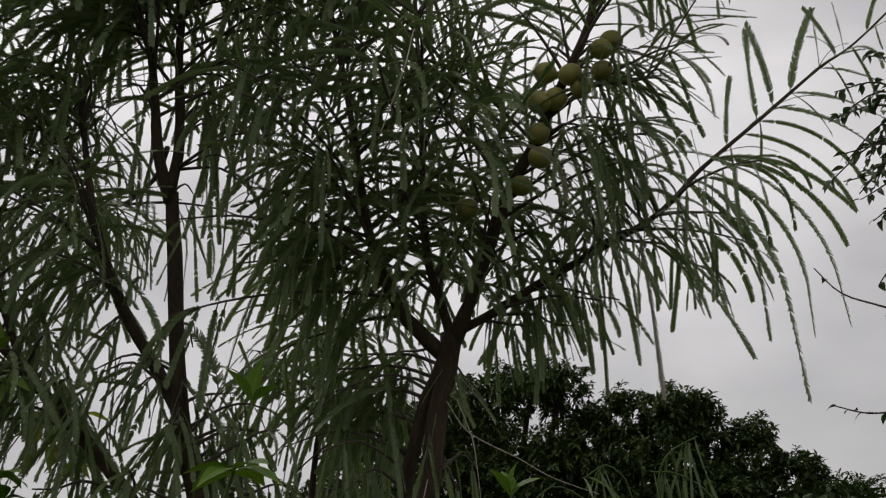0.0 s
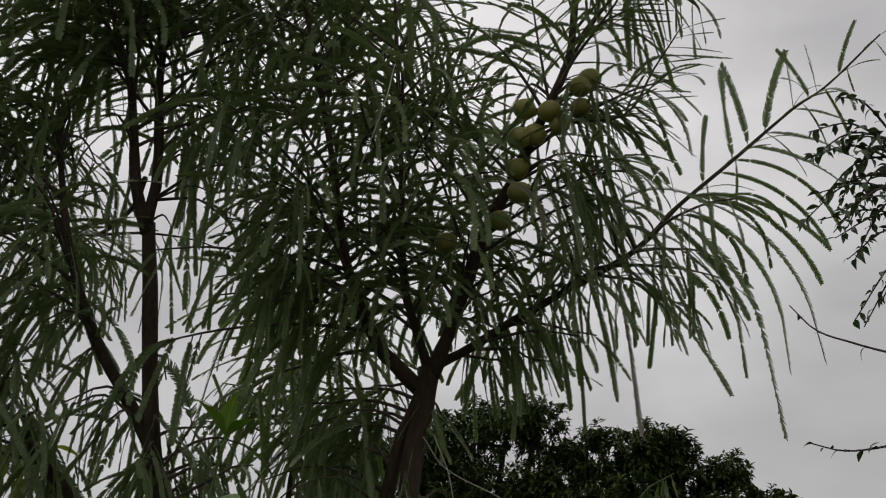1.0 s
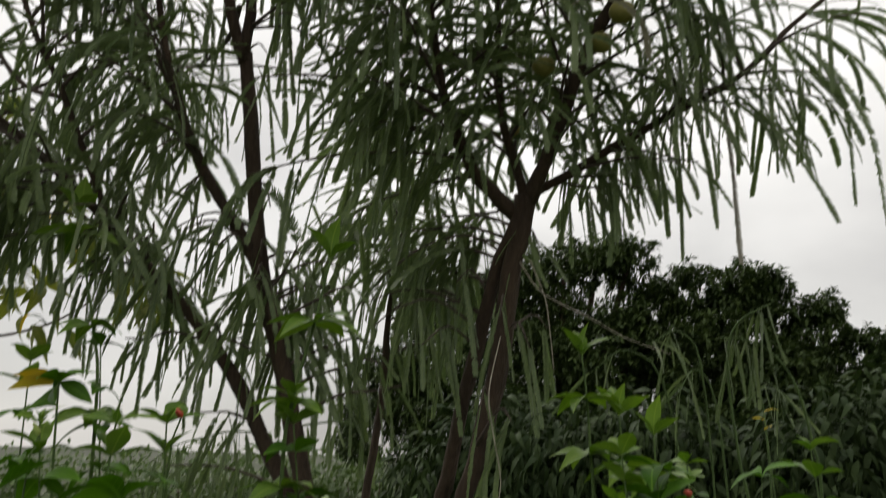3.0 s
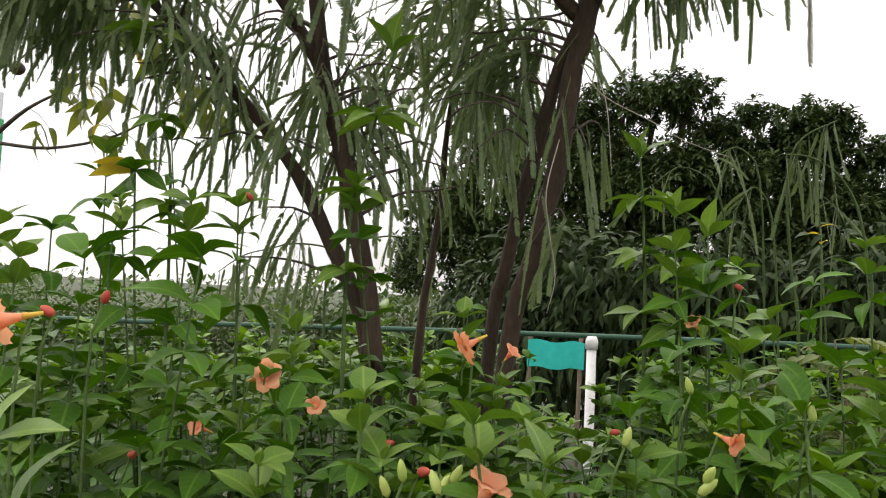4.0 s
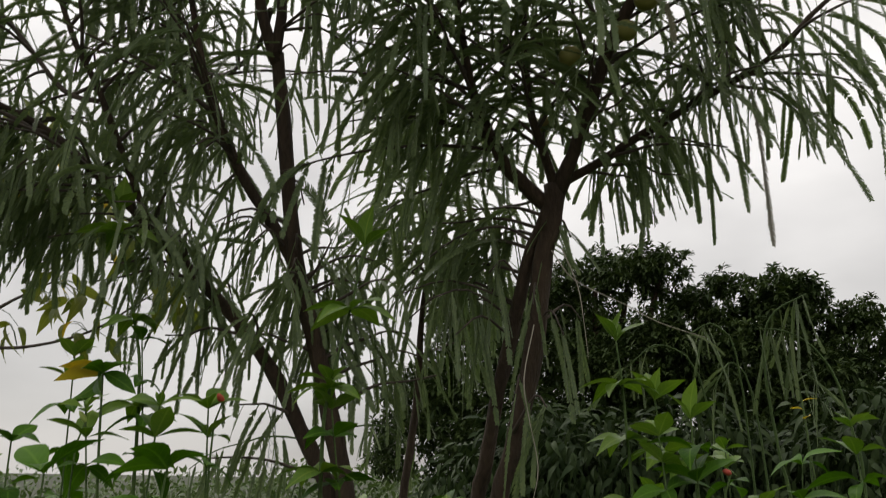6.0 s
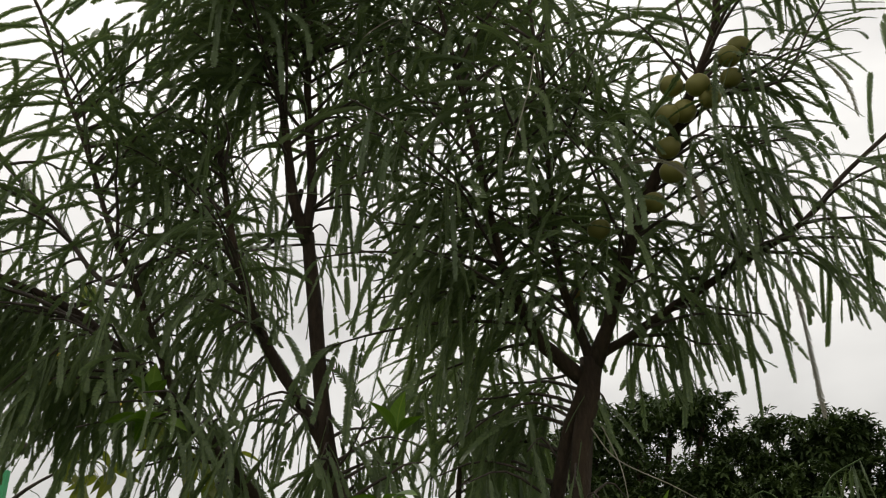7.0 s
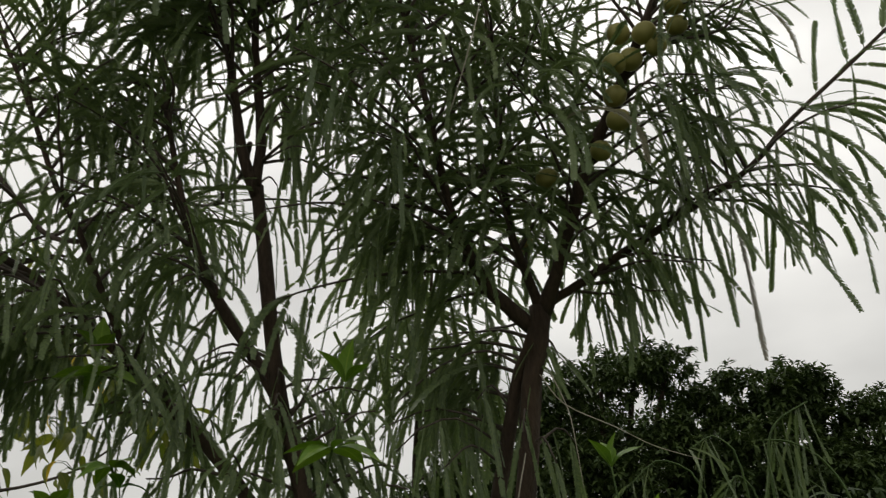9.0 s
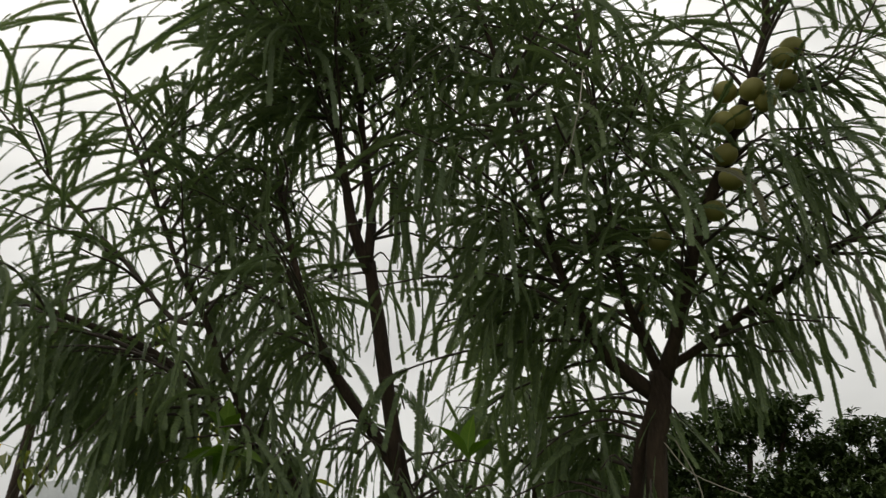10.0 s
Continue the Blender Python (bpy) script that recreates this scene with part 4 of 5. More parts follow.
# slender sprigs whose whorls stand high above the rest
FLAT = ((-1.0, -0.35, 0.12), (1.0, -0.30, 0.05), (-0.45, -0.9, 0.15), (0.6, -0.6, 0.22), (0.3, 0.8, 0.15), (-0.6, 0.6, 0.2))
LOW = ((1.0, 0.25, 0.30), (0.15, 0.4, 1.0), (-1.0, 0.3, 0.2))
OPEN = ((-0.62, -0.35, 0.85), (0.75, -0.30, 0.70), (0.18, -0.15, 1.6), (-0.10, 0.5, 0.9))
for nodes in ([(-0.264, 1.40, 1.882), (-0.282, 1.40, 1.785), (-0.308, 1.40, 1.668), (-0.315, 1.40, 1.55)], [(0.117, 1.65, 1.774), (0.125, 1.65, 1.70), (0.13, 1.65, 1.61), (0.135, 1.65, 1.51)],
              [(0.177, 1.65, 1.675), (0.185, 1.65, 1.59), (0.189, 1.65, 1.485), (0.19, 1.65, 1.41)], [(0.233, 1.65, 1.644), (0.235, 1.65, 1.575), (0.237, 1.65, 1.50)], [(-0.727, 1.5, 1.985), (-0.722, 1.5, 1.945), (-0.679, 1.5, 1.791), (-0.656, 1.5, 1.649)],
              [(-0.399, 0.75, 1.393), (-0.375, 0.75, 1.335), (-0.36, 0.75, 1.26)]):
    x, y, z = nodes[-1]
    top = thing("flowering_shrub", "slender upright shrub stem with stacked whorls of bright leaves", "shrub", (x, y, 0), "flowering shrubs")
    line = smooth_path([(x + 0.03, y + 0.02, -0.03), (x + 0.01, y + 0.01, z - 0.5)] + nodes[::-1], 5)
    stem = part("stem", tube(Buf(), line, taper(len(line), 0.0042, 0.0014), 6).mesh("stem", M_STEM, True), top)
    for h, p in enumerate(nodes):
        turn = Matrix.Rotation(rng.uniform(-0.35, 0.35), 3, "Z")
        for k, way in enumerate(LOW if y < 1 else (FLAT if h else OPEN)):
            part("leaf", YOUNG_LEAF[k % 2 if h == 0 else 1 + k % 3], stem, m=aim(p, turn @ Vector(way), (1.0 if h == 0 else 1.15) * rng.uniform(0.8, 1.12), rng.uniform(-0.5, 0.5)))
# the leafy mass between and behind them
for i in range(46):
    y = 0.95 + 2.3 * (i / 46) ** 0.9 + rng.uniform(-0.05, 0.05)
    x = -0.22 * y + rng.uniform(-1, 1) * (0.62 * y + 0.15)
    tips = [(x + rng.uniform(-0.2, 0.2), y + rng.uniform(-0.12, 0.2), rng.uniform(1.22, 1.40) if y < 1.6 else rng.uniform(1.16, 1.41 if x < -0.2 else 1.40)) for k in range(12)]
    tips = [(a, b, min(c, 1.30 - 0.05 * b) if abs(a - 0.055) < 0.07 or (b > 1.4 and abs(a) < 0.14) else c) for a, b, c in tips]
    shrub((x, y), tips, 300 + i, False, 0.42, 0.044, rng.uniform(0.65, 1.05), i % 3 != 1)


# ---- flowers and buds ----
def trumpet(flare=1.0):
    """Tube widening into five rounded petals, opening along +x; flare: how far they spread."""
    b = Buf()
    line = [Vector((x, 0, 0)) for x in (0, 0.012, 0.026, 0.038)]
    tube(b, line, [0.0028, 0.0042, 0.0075, 0.0115], 10)
    for k in range(5):
        a = 2 * math.pi * k / 5
        v, f = [], []
        for i in range(5):
            s = i / 4
            w = 0.0165 * math.sin(math.pi * (0.18 + 0.72 * s)) ** 0.8
            r, x = 0.010 + 0.026 * s * flare, 0.036 + 0.016 * math.sin(1.5 * s) - 0.012 * s * s * flare + (1 - flare) * 0.026 * s
            r, x = r * (1 + 0.10 * math.sin(2.3 * k + 1)), x + 0.003 * s * math.sin(1.7 * k)
            for u in (-1, -0.35, 0.35, 1):
                ang = a + u * w / max(r, 0.012)
                v.append((x - 0.004 * u * u * s, r * math.cos(ang), r * math.sin(ang)))
        for i in range(4):
            for j in range(3):
                q = i * 4 + j
                f.append((q, q + 1, q + 5, q + 4))
        b.add(v, f)
    return b


def bud_buf(length, r):
    line = [Vector((length * s, 0, 0)) for s in (0, 0.2, 0.5, 0.8, 1)]
    return tube(Buf(), line, [r * 0.5, r * 0.95, r, r * 0.7, r * 0.15], 8)


PETALS = trumpet().mesh("petals", M_PETAL, True)
HALF_OPEN = trumpet(0.72).mesh("petals", M_PETAL, True)
THROAT = tube(Buf(), [Vector((x, 0, 0)) for x in (-0.012, 0.0, 0.010)], [0.0022, 0.0032, 0.0046], 8).mesh("throat", M_THROAT, True)
RED_BUD = bud_buf(0.024, 0.0075).mesh("bud", M_BUD_RED, True)
PALE_BUD = bud_buf(0.030, 0.0065).mesh("bud", M_BUD_GREEN, True)
STALK = tube(Buf(), [Vector((0, 0, 0)), Vector((-0.01, 0, -0.03)), Vector((-0.012, 0, -0.09)), Vector((-0.01, 0.01, -0.42)), Vector((-0.005, 0.02, -1.45))], [0.0012, 0.0014, 0.0016, 0.0018, 0.0022], 5).mesh("stalk", M_STEM, True)
FLOWERS = [((-0.481, 0.85, 1.477), (-1, -0.35, -0.25)), ((-0.272, 1.0, 1.433), (0.6, -0.4, 0.2)), ((-0.104, 1.15, 1.46), (-0.75, -0.5, -0.45)), ((-0.019, 0.80, 1.392), (0.35, -0.2, 0.9)), ((-0.053, 1.4, 1.459), (0.5, -0.3, 0.6)),
           ((-0.409, 1.1, 1.361), (-0.4, -0.6, 0.3)), ((0.196, 1.0, 1.394), (0.5, -0.5, -0.2)), ((-0.287, 1.2, 1.379), (0.2, -0.7, 0.2)), ((0.19, 1.5, 1.511), (-0.4, -0.5, 0.4))]
for i, (p, way) in enumerate(FLOWERS):
    fl = thing("trumpet_flower", "open orange trumpet flower above green shrub leaves", "flower", p, "orange flowers")
    m = aim(Vector(p) - Vector(way).normalized() * 0.035, way, 0.8 if i == 0 else (0.62 if i in (1, 2, 3) else 0.45), 0.4 * i)
    part("petals", PETALS if i in (0, 2) else HALF_OPEN, fl, m=m)
    part("throat", THROAT, fl, "yellow-green throat", m)
    part("stalk", STALK, fl, m=Matrix.Translation(m.translation))
for i, (p, red) in enumerate([((-0.44, 0.88, 1.485), 1), ((-0.433, 0.95, 1.497), 1), ((-0.094, 0.9, 1.368), 1), ((-0.419, 1.0, 1.339), 1), ((0.078, 1.3, 1.358), 1), ((-0.429, 1.3, 1.641), 1), ((0.266, 1.5, 1.557), 1), ((-0.197, 1.2, 1.337), 1),
                              ((-0.059, 0.8, 1.374), 0), ((0.139, 0.85, 1.391), 0), ((0.082, 0.95, 1.397), 0), ((-0.109, 0.85, 1.357), 0), ((0.154, 1.1, 1.434), 0), ((-0.599, 1.0, 1.532), 0), ((0.252, 1.0, 1.425), 0), ((-0.627, 1.3, 1.613), 0),
                              ((-0.097, 0.85, 1.370), 0), ((-0.067, 0.85, 1.362), 0), ((-0.057, 0.85, 1.372), 0), ((0.135, 0.85, 1.381), 0), ((0.124, 0.85, 1.370), 1)]):
    bd = thing("flower_bud", "closed red flower bud on a green stalk" if red else "closed pale yellow-green flower bud on stalk", "bud", p, "flower buds")
    way = (rng.uniform(-1, 1), rng.uniform(-1, 0.2), rng.uniform(0.1, 0.5) if red else rng.uniform(0.8, 1.8))
    part("bud", RED_BUD if red else PALE_BUD, bd, m=aim(p, way, 0.62))
    part("stalk", STALK, bd, m=Matrix.Translation(p))


# ---- trees and hedges behind ----
def crown_rows(lobes, count, bufs, rng, size, hang=0.0, inner=0.5, knobs=0, whorl=1, holes=()):
    """Leaves over and inside lobes of a crown; knobs: small bosses that each lobe is made of."""
    if knobs:
        small = []
        for x, y, z, r in lobes:
            for k in range(knobs):
                d = Vector((rng.gauss(0, 1), rng.gauss(0, 1) - 0.35, rng.gauss(0, 1) + 0.3)).normalized()
                q = Vector((x, y, z)) + d * r * 0.72
                small.append((q.x, q.y, q.z, r * rng.uniform(0.26, 0.48)))
        lobes = small + [(x, y, z, r * 0.74) for x, y, z, r in lobes]
    rows, areas = [], [r * r for *_, r in lobes]
    total = sum(areas)
    for (x, y, z, r), a in zip(lobes, areas):
        for k in range(int(count * a / total / whorl)):
            d = Vector((rng.gauss(0, 1), rng.gauss(0, 1), rng.gauss(0, 1))).normalized()
            bump = 1 + 0.22 * noise.noise(Vector((x, y, z)) * 3 + d * 2.6)
            q = Vector((x, y, z)) + d * r * bump * (1 - inner * rng.random() ** 2)
            if q.z < 0.02 or any(math.hypot(q.x - 0.23 * (q.y - 8.2) - hx, q.z - 0.15 * (q.y - 8.2) - hz) < hr for hx, hz, hr in holes):
                continue
            if whorl == 1:
                way = d + Vector((rng.uniform(-1, 1), rng.uniform(-1, 1), rng.uniform(-0.6, 0.9) - hang * 2.2))
                rows.append((rng.choice(bufs), aim(q, way, size * rng.uniform(0.7, 1.25), rng.uniform(-0.9, 0.9))))
                continue
            axis = (d + Vector((rng.uniform(-0.5, 0.5), rng.uniform(-0.5, 0.5), 0.6))).normalized()
            side = axis.orthogonal().normalized()
            grow = size * rng.uniform(0.75, 1.2)
            for i in range(whorl):
                turn = Matrix.Rotation(2.4 * i + rng.uniform(-0.3, 0.3), 3, axis)
                rows.append((rng.choice(bufs), aim(q - axis * 0.006 * i, turn @ side + axis * rng.uniform(0.0, 0.9), grow * rng.uniform(0.8, 1.15), rng.uniform(-0.5, 0.5))))
    return rows


def broad_tree(name, label, place, lobes, count, bufs, material, size, seed, trunk_r=0.12, hang=0.0, inner=0.5, limbs=5, knobs=0, whorl=1):
    rng = random.Random(seed)
    top = thing(name, label, "tree", place)
    fork = Vector((place[0], place[1], max(0.5, min(l[2] for l in lobes) - 0.3)))
    line = smooth_path([(place[0], place[1], -0.05), (place[0] + 0.05, place[1], fork.z * 0.5), fork], 4)
    part("trunk", tube(Buf(), line, taper(len(line), trunk_r, trunk_r * 0.7), 9, 0.2).mesh("trunk", M_BARK, True), top)
    for x, y, z, r in lobes[:limbs]:
        c = Vector((x, y, z))
        ln = smooth_path([fork - Vector((0, 0, 0.1)), fork.lerp(c, 0.5) + Vector((0, 0, 0.1)), c], 4)
        part("limb", tube(Buf(), ln, taper(len(ln), trunk_r * 0.5, trunk_r * 0.12), 7, 0.2).mesh("limb", M_BARK, True), top)
    joined("crown", crown_rows(lobes, count, bufs, rng, size, hang, inner, knobs, whorl, GAPS), material, top)
    return top


# places where the sky shows through the crowns: x and z at y = 8.2, and half width
GAPS = ((1.93, 2.72, 0.055), (1.88, 2.80, 0.035), (2.0, 2.76, 0.03), (0.77, 3.16, 0.03), (0.80, 3.10, 0.02), (1.62, 2.98, 0.018), (2.42, 2.66, 0.035))
BROAD_BUFS = [Buf().add([(0, 0, 0), (0.055, 0.026, 0.010), (0.12, 0, -d * 0.05), (0.055, -0.026, 0.010), (0.06, 0, -d * 0.01)], [(0, 4, 1), (1, 4, 2), (0, 3, 4), (4, 3, 2)]) for d in (0.0, 0.4, 0.8)]
LONG_BUFS = [leaf_buf(0.17, 0.042, d, 0.2, 4) for d in (0.2, 0.5, 0.8)]
SMALL_BUFS = [leaf_buf(0.07, 0.035, d, 0.2, 2) for d in (0.1, 0.4)]

broad_tree("broadleaf_tree", "dense dark green broadleaf tree with a lumpy rounded crown", (0.2, 8.6, 0),
           [(0.84, 8.1, 3.38, 0.30), (0.55, 8.2, 3.34, 0.36), (1.05, 8.3, 2.95, 0.36), (0.25, 8.2, 3.26, 0.42), (-0.15, 8.3, 3.10, 0.44), (-0.55, 8.3, 2.90, 0.44), (-0.95, 8.4, 2.72, 0.44), (-1.15, 8.4, 2.25, 0.42), (-1.42, 8.4, 2.30, 0.36), (-1.55, 8.4, 1.85, 0.42), (0.6, 8.1, 2.5, 0.6), (-0.1, 8.2, 2.4, 0.6), (-0.6, 8.2, 1.95, 0.6), (0.4, 8.1, 1.7, 0.7), (-0.4, 8.2, 1.3, 0.7), (0.9, 8.0, 1.2, 0.6), (-0.9, 8.4, 1.4, 0.5), (0.3, 8.9, 2.4, 0.9), (1.2, 8.8, 2.2, 0.8)],
           84000, BROAD_BUFS, M_BROAD, 0.59, 11, 0.16, inner=0.5, knobs=16, whorl=7)
broad_tree("broadleaf_tree", "dense dark green broadleaf tree with paler top leaves", (2.2, 8.4, 0),
           [(1.42, 8.0, 3.08, 0.33), (1.76, 8.0, 3.06, 0.37), (2.0, 8.0, 2.98, 0.36), (2.4, 8.0, 2.72, 0.38), (2.75, 8.0, 2.45, 0.38), (3.1, 8.1, 2.22, 0.44), (3.5, 8.2, 2.15, 0.42), (1.5, 7.9, 2.4, 0.55), (2.1, 7.9, 2.2, 0.6), (2.7, 7.9, 1.8, 0.6), (3.3, 8.0, 1.5, 0.6), (1.5, 7.9, 1.5, 0.7), (2.3, 7.9, 1.2, 0.7), (3.9, 8.2, 1.7, 0.5), (2.2, 8.7, 2.0, 0.9)],
           80000, BROAD_BUFS, M_BROAD, 0.59, 12, 0.15, inner=0.5, knobs=16, whorl=7)
broad_tree("drooping_leaf_tree", "low bushy tree with long drooping grey-green leaves", (0.6, 4.9, 0),
           [(0.2, 4.9, 1.55, 0.38), (0.65, 4.8, 1.62, 0.36), (0.95, 4.9, 1.45, 0.40), (-0.1, 5.0, 1.30, 0.38), (-0.22, 5.1, 1.68, 0.32), (-0.5, 5.1, 1.42, 0.32), (0.4, 4.9, 1.10, 0.45), (0.9, 4.9, 1.0, 0.45)],
           9500, LONG_BUFS, M_MANGO, 0.62, 13, 0.05, hang=0.55, inner=0.7)
broad_tree("drooping_leaf_tree", "low bushy tree with long drooping leaves beside the fence", (1.6, 4.6, 0),
           [(1.35, 4.6, 1.60, 0.40), (1.75, 4.6, 1.70, 0.42), (1.5, 4.5, 1.2, 0.5), (2.2, 4.8, 1.5, 0.5), (2.0, 4.6, 1.0, 0.5)],
           7500, LONG_BUFS, M_MANGO, 0.62, 14, 0.05, hang=0.5, inner=0.7)
for i, (x, y, z, r) in enumerate([(-6.6, 10, 0.78, 0.79), (-5.6, 10.3, 0.80, 0.79), (-4.7, 10, 0.80, 0.79), (-3.8, 10.2, 0.85, 0.82), (-3.1, 10, 0.95, 0.76), (-2.3, 10.2, 0.97, 0.735), (-1.7, 9.8, 0.98, 0.68), (-7.6, 10.4, 0.78, 0.82), (-8.7, 10.2, 0.78, 0.82)]):
    h = thing("hedge_bush", "pale green bush in the far hedge", "bush", (x, y, 0), "hedge bushes")
    for dx in (-0.3, 0.0, 0.3):
        ln = smooth_path([(x + dx * 0.4, y, -0.05), (x + dx * 0.7, y, z * 0.5), (x + dx * 1.2, y, z + 0.5 * r)], 4)
        part("stem", tube(Buf(), ln, taper(len(ln), 0.022, 0.006), 6, 0.2).mesh("stem", M_STEM_BROWN, True), h)
    joined("foliage", crown_rows([(x, y, z, r), (x + 0.4, y, z * 0.7, r * 0.8), (x - 0.4, y, z * 0.7, r * 0.8)], 4200, SMALL_BUFS, random.Random(40 + i), 1.3, 0.0, 0.8), M_HEDGE, h)

treeline = thing("treeline", "low green trees along the horizon", "trees", (-12, 42, 0), kind="stuff")
rng = random.Random(61)
far = [(-62 + 1.7 * k + rng.uniform(-0.6, 0.6), 42 + rng.uniform(-3, 3), rng.uniform(0.2, 0.4), rng.uniform(0.85, 1.15)) for k in range(66)]
joined("foliage", crown_rows(far, 20000, SMALL_BUFS, rng, 3.4, 0.0, 0.7), M_HEDGE, treeline)

# ---- fence, sheet, sign ----
fence = thing("fence", "green pipe rail on a weathered white post", "fence", (0.055, 4.0, 0))
part("rail", tube(Buf(), smooth_path([(-3.4, 4.0, 1.30), (-2.04, 4.0, 1.325), (-0.87, 4.0, 1.362), (0.056, 4.0, 1.385), (0.84, 4.0, 1.40), (2.6, 4.0, 1.43)], 3), [0.0115] * 16, 8).mesh("rail", M_GREEN_PIPE, True), fence)
post = part("post", tube(Buf(), [Vector((0.062, 3.965, -0.1)), Vector((0.06, 3.965, 0.7)), Vector((0.053, 3.965, 1.345))], [0.021] * 3, 12).mesh("post", M_WHITE, True), fence, "weathered white pipe post")
part("cap", tube(Buf(), [Vector((0.053, 3.965, 1.33)), Vector((0.053, 3.965, 1.368)), Vector((0.053, 3.965, 1.385))], [0.027, 0.027, 0.018], 12).mesh("cap", M_WHITE, True), fence)

sh, nv, nf = Buf(), [], []
for i in range(13):
    for j in range(5):
        x, z = -0.235 + 0.257 * i / 12, 1.222 + 0.123 * j / 4
        nv.append((x, 4.16 + 0.008 * math.sin(9 * i / 12 * 3.1), z + 0.006 * math.sin(i * 0.8)))
n_front = len(nv)
nv += [(x, y + 0.004, z) for x, y, z in nv]
for i in range(12):
    for j in range(4):
        k = i * 5 + j
        nf += [(k, k + 5, k + 6, k + 1), (n_front + k, n_front + k + 1, n_front + k + 6, n_front + k + 5)]
sheet = thing("sheet", "teal plastic sheet hung behind the fence", "sheet", (-0.15, 4.16, 0))
part("panel", sh.add(nv, nf).mesh("panel", M_TEAL, True), sheet)
for x in (-0.225, 0.005):
    part("stake", tube(Buf(), [Vector((x, 4.175, -0.1)), Vector((x, 4.175, 1.37))], [0.01, 0.01], 6).mesh("stake", M_STEM_BROWN, True), sheet)


def box(buf, a, c):
    (x0, y0, z0), (x1, y1, z1) = a, c
    v = [(x0, y0, z0), (x1, y0, z0), (x1, y1, z0), (x0, y1, z0), (x0, y0, z1), (x1, y0, z1), (x1, y1, z1), (x0, y1, z1)]
    return buf.add(v, [(3, 2, 1, 0), (4, 5, 6, 7), (0, 1, 5, 4), (1, 2, 6, 5), (2, 3, 7, 6), (3, 0, 4, 7)])


sign = thing("billboard", "green and white billboard on a red lattice mast", "billboard", (-23.6, 30, 0))
part("panel", box(Buf(), (-26.2, 29.9, 5.5), (-22.75, 30.1, 7.45)).mesh("panel", M_SIGN_GREEN), sign)
part("header", box(Buf(), (-26.2, 29.9, 7.454), (-22.85, 30.1, 8.5)).mesh("header", M_SIGN_WHITE), sign, "white header board")
part("band", box(Buf(), (-26.2, 29.86, 5.75), (-23.0, 29.896, 6.2)).mesh("band", M_SIGN_YELLOW), sign, "yellow-green band")
for x in (-23.05, -22.85):
    part("mast", tube(Buf(), [Vector((x, 30.2, -0.1)), Vector((x, 30.2, 5.6))], [0.03, 0.03], 6).mesh("mast", M_MAST_RED, True), sign)
lat = Buf()
for k in range(14):
    z = 0.2 + 0.38 * k
    tube(lat, [Vector((-23.05, 30.2, z)), Vector((-22.85, 30.2, z + 0.38))] if k % 2 else [Vector((-22.85, 30.2, z)), Vector((-23.05, 30.2, z + 0.38))], [0.018] * 2, 4)
part("lattice", lat.mesh("lattice", M_MAST_RED), sign)

pylon = thing("pylon", "thin grey steel lattice mast far beyond the hedge", "mast", (-21.1, 60, 0))
pb = Buf()
for k in range(12):
    z = 0.6 * k - 0.1
    w0, w1 = 0.35 - 0.022 * k, 0.35 - 0.022 * (k + 1)
    for a in (-1, 1):
        tube(pb, [Vector((-21.1 + a * w0, 60, z)), Vector((-21.1 + a * w1, 60, z + 0.6))], [0.03] * 2, 4)
        tube(pb, [Vector((-21.1 + a * w0, 60, z)), Vector((-21.1 - a * w1, 60, z + 0.6))], [0.02] * 2, 4)
part("lattice", pb.mesh("lattice", M_STEEL), pylon)

# ---- olive-leaved tree at the left ----
OLIVE = [leaf_buf(0.082, 0.026, d, 0.3, 6, 0.04) for d in (0.2, 0.5, 0.9)]
OLIVE_LEAF = [b.mesh("leaf", M_LEFT, True) for b in OLIVE]
YELLOW_LEAF = OLIVE[1].mesh("leaf", M_YELLOW_LEAF, True)
rng = random.Random(77)
olive = thing("fruit_tree", "young tree with drooping olive-green leaves and one dark fruit", "tree", (-2.15, 2.5, 0))
o_trunk = smooth_path([(-2.15, 2.5, -0.05), (-2.1, 2.45, 0.9), (-2.0, 2.4, 1.75), (-1.9, 2.35, 2.3), (-1.8, 2.3, 2.8)], 4)
part("trunk", tube(Buf(), o_trunk, taper(len(o_trunk), 0.035, 0.008), 8, 0.2).mesh("trunk", M_BARK, True), olive)
OLIVE_LIMBS = ([(-2.0, 2.4, 1.75), (-1.8, 2.3, 1.85), (-1.60, 2.25, 1.873), (-1.409, 2.25, 1.862), (-1.212, 2.25, 1.902), (-1.06, 2.25, 1.99)],
         [(-1.95, 2.38, 2.05), (-1.72, 2.3, 2.20), (-1.5, 2.25, 2.28), (-1.29, 2.25, 2.27), (-1.1, 2.22, 2.16), (-0.96, 2.22, 2.03)],
         [(-1.60, 2.25, 1.873), (-1.48, 2.25, 1.97), (-1.33, 2.25, 2.04)],
         [(-1.9, 2.35, 2.3), (-1.75, 2.28, 2.42), (-1.62, 2.25, 2.49), (-1.48, 2.25, 2.50)],
         [(-2.0, 2.4, 1.85), (-1.92, 2.33, 2.05), (-1.80, 2.27, 2.17)],
         [(-1.55, 2.26, 2.27), (-1.60, 2.25, 2.36), (-1.62, 2.25, 2.42)])
OLIVE_LINES = []
for pts in OLIVE_LIMBS:
    ln = smooth_path(pts, 4)
    OLIVE_LINES.append(ln)
    part("limb", tube(Buf(), ln, taper(len(ln), 0.0085, 0.0022), 6, 0.2).mesh("limb", M_TWIG, True), olive)
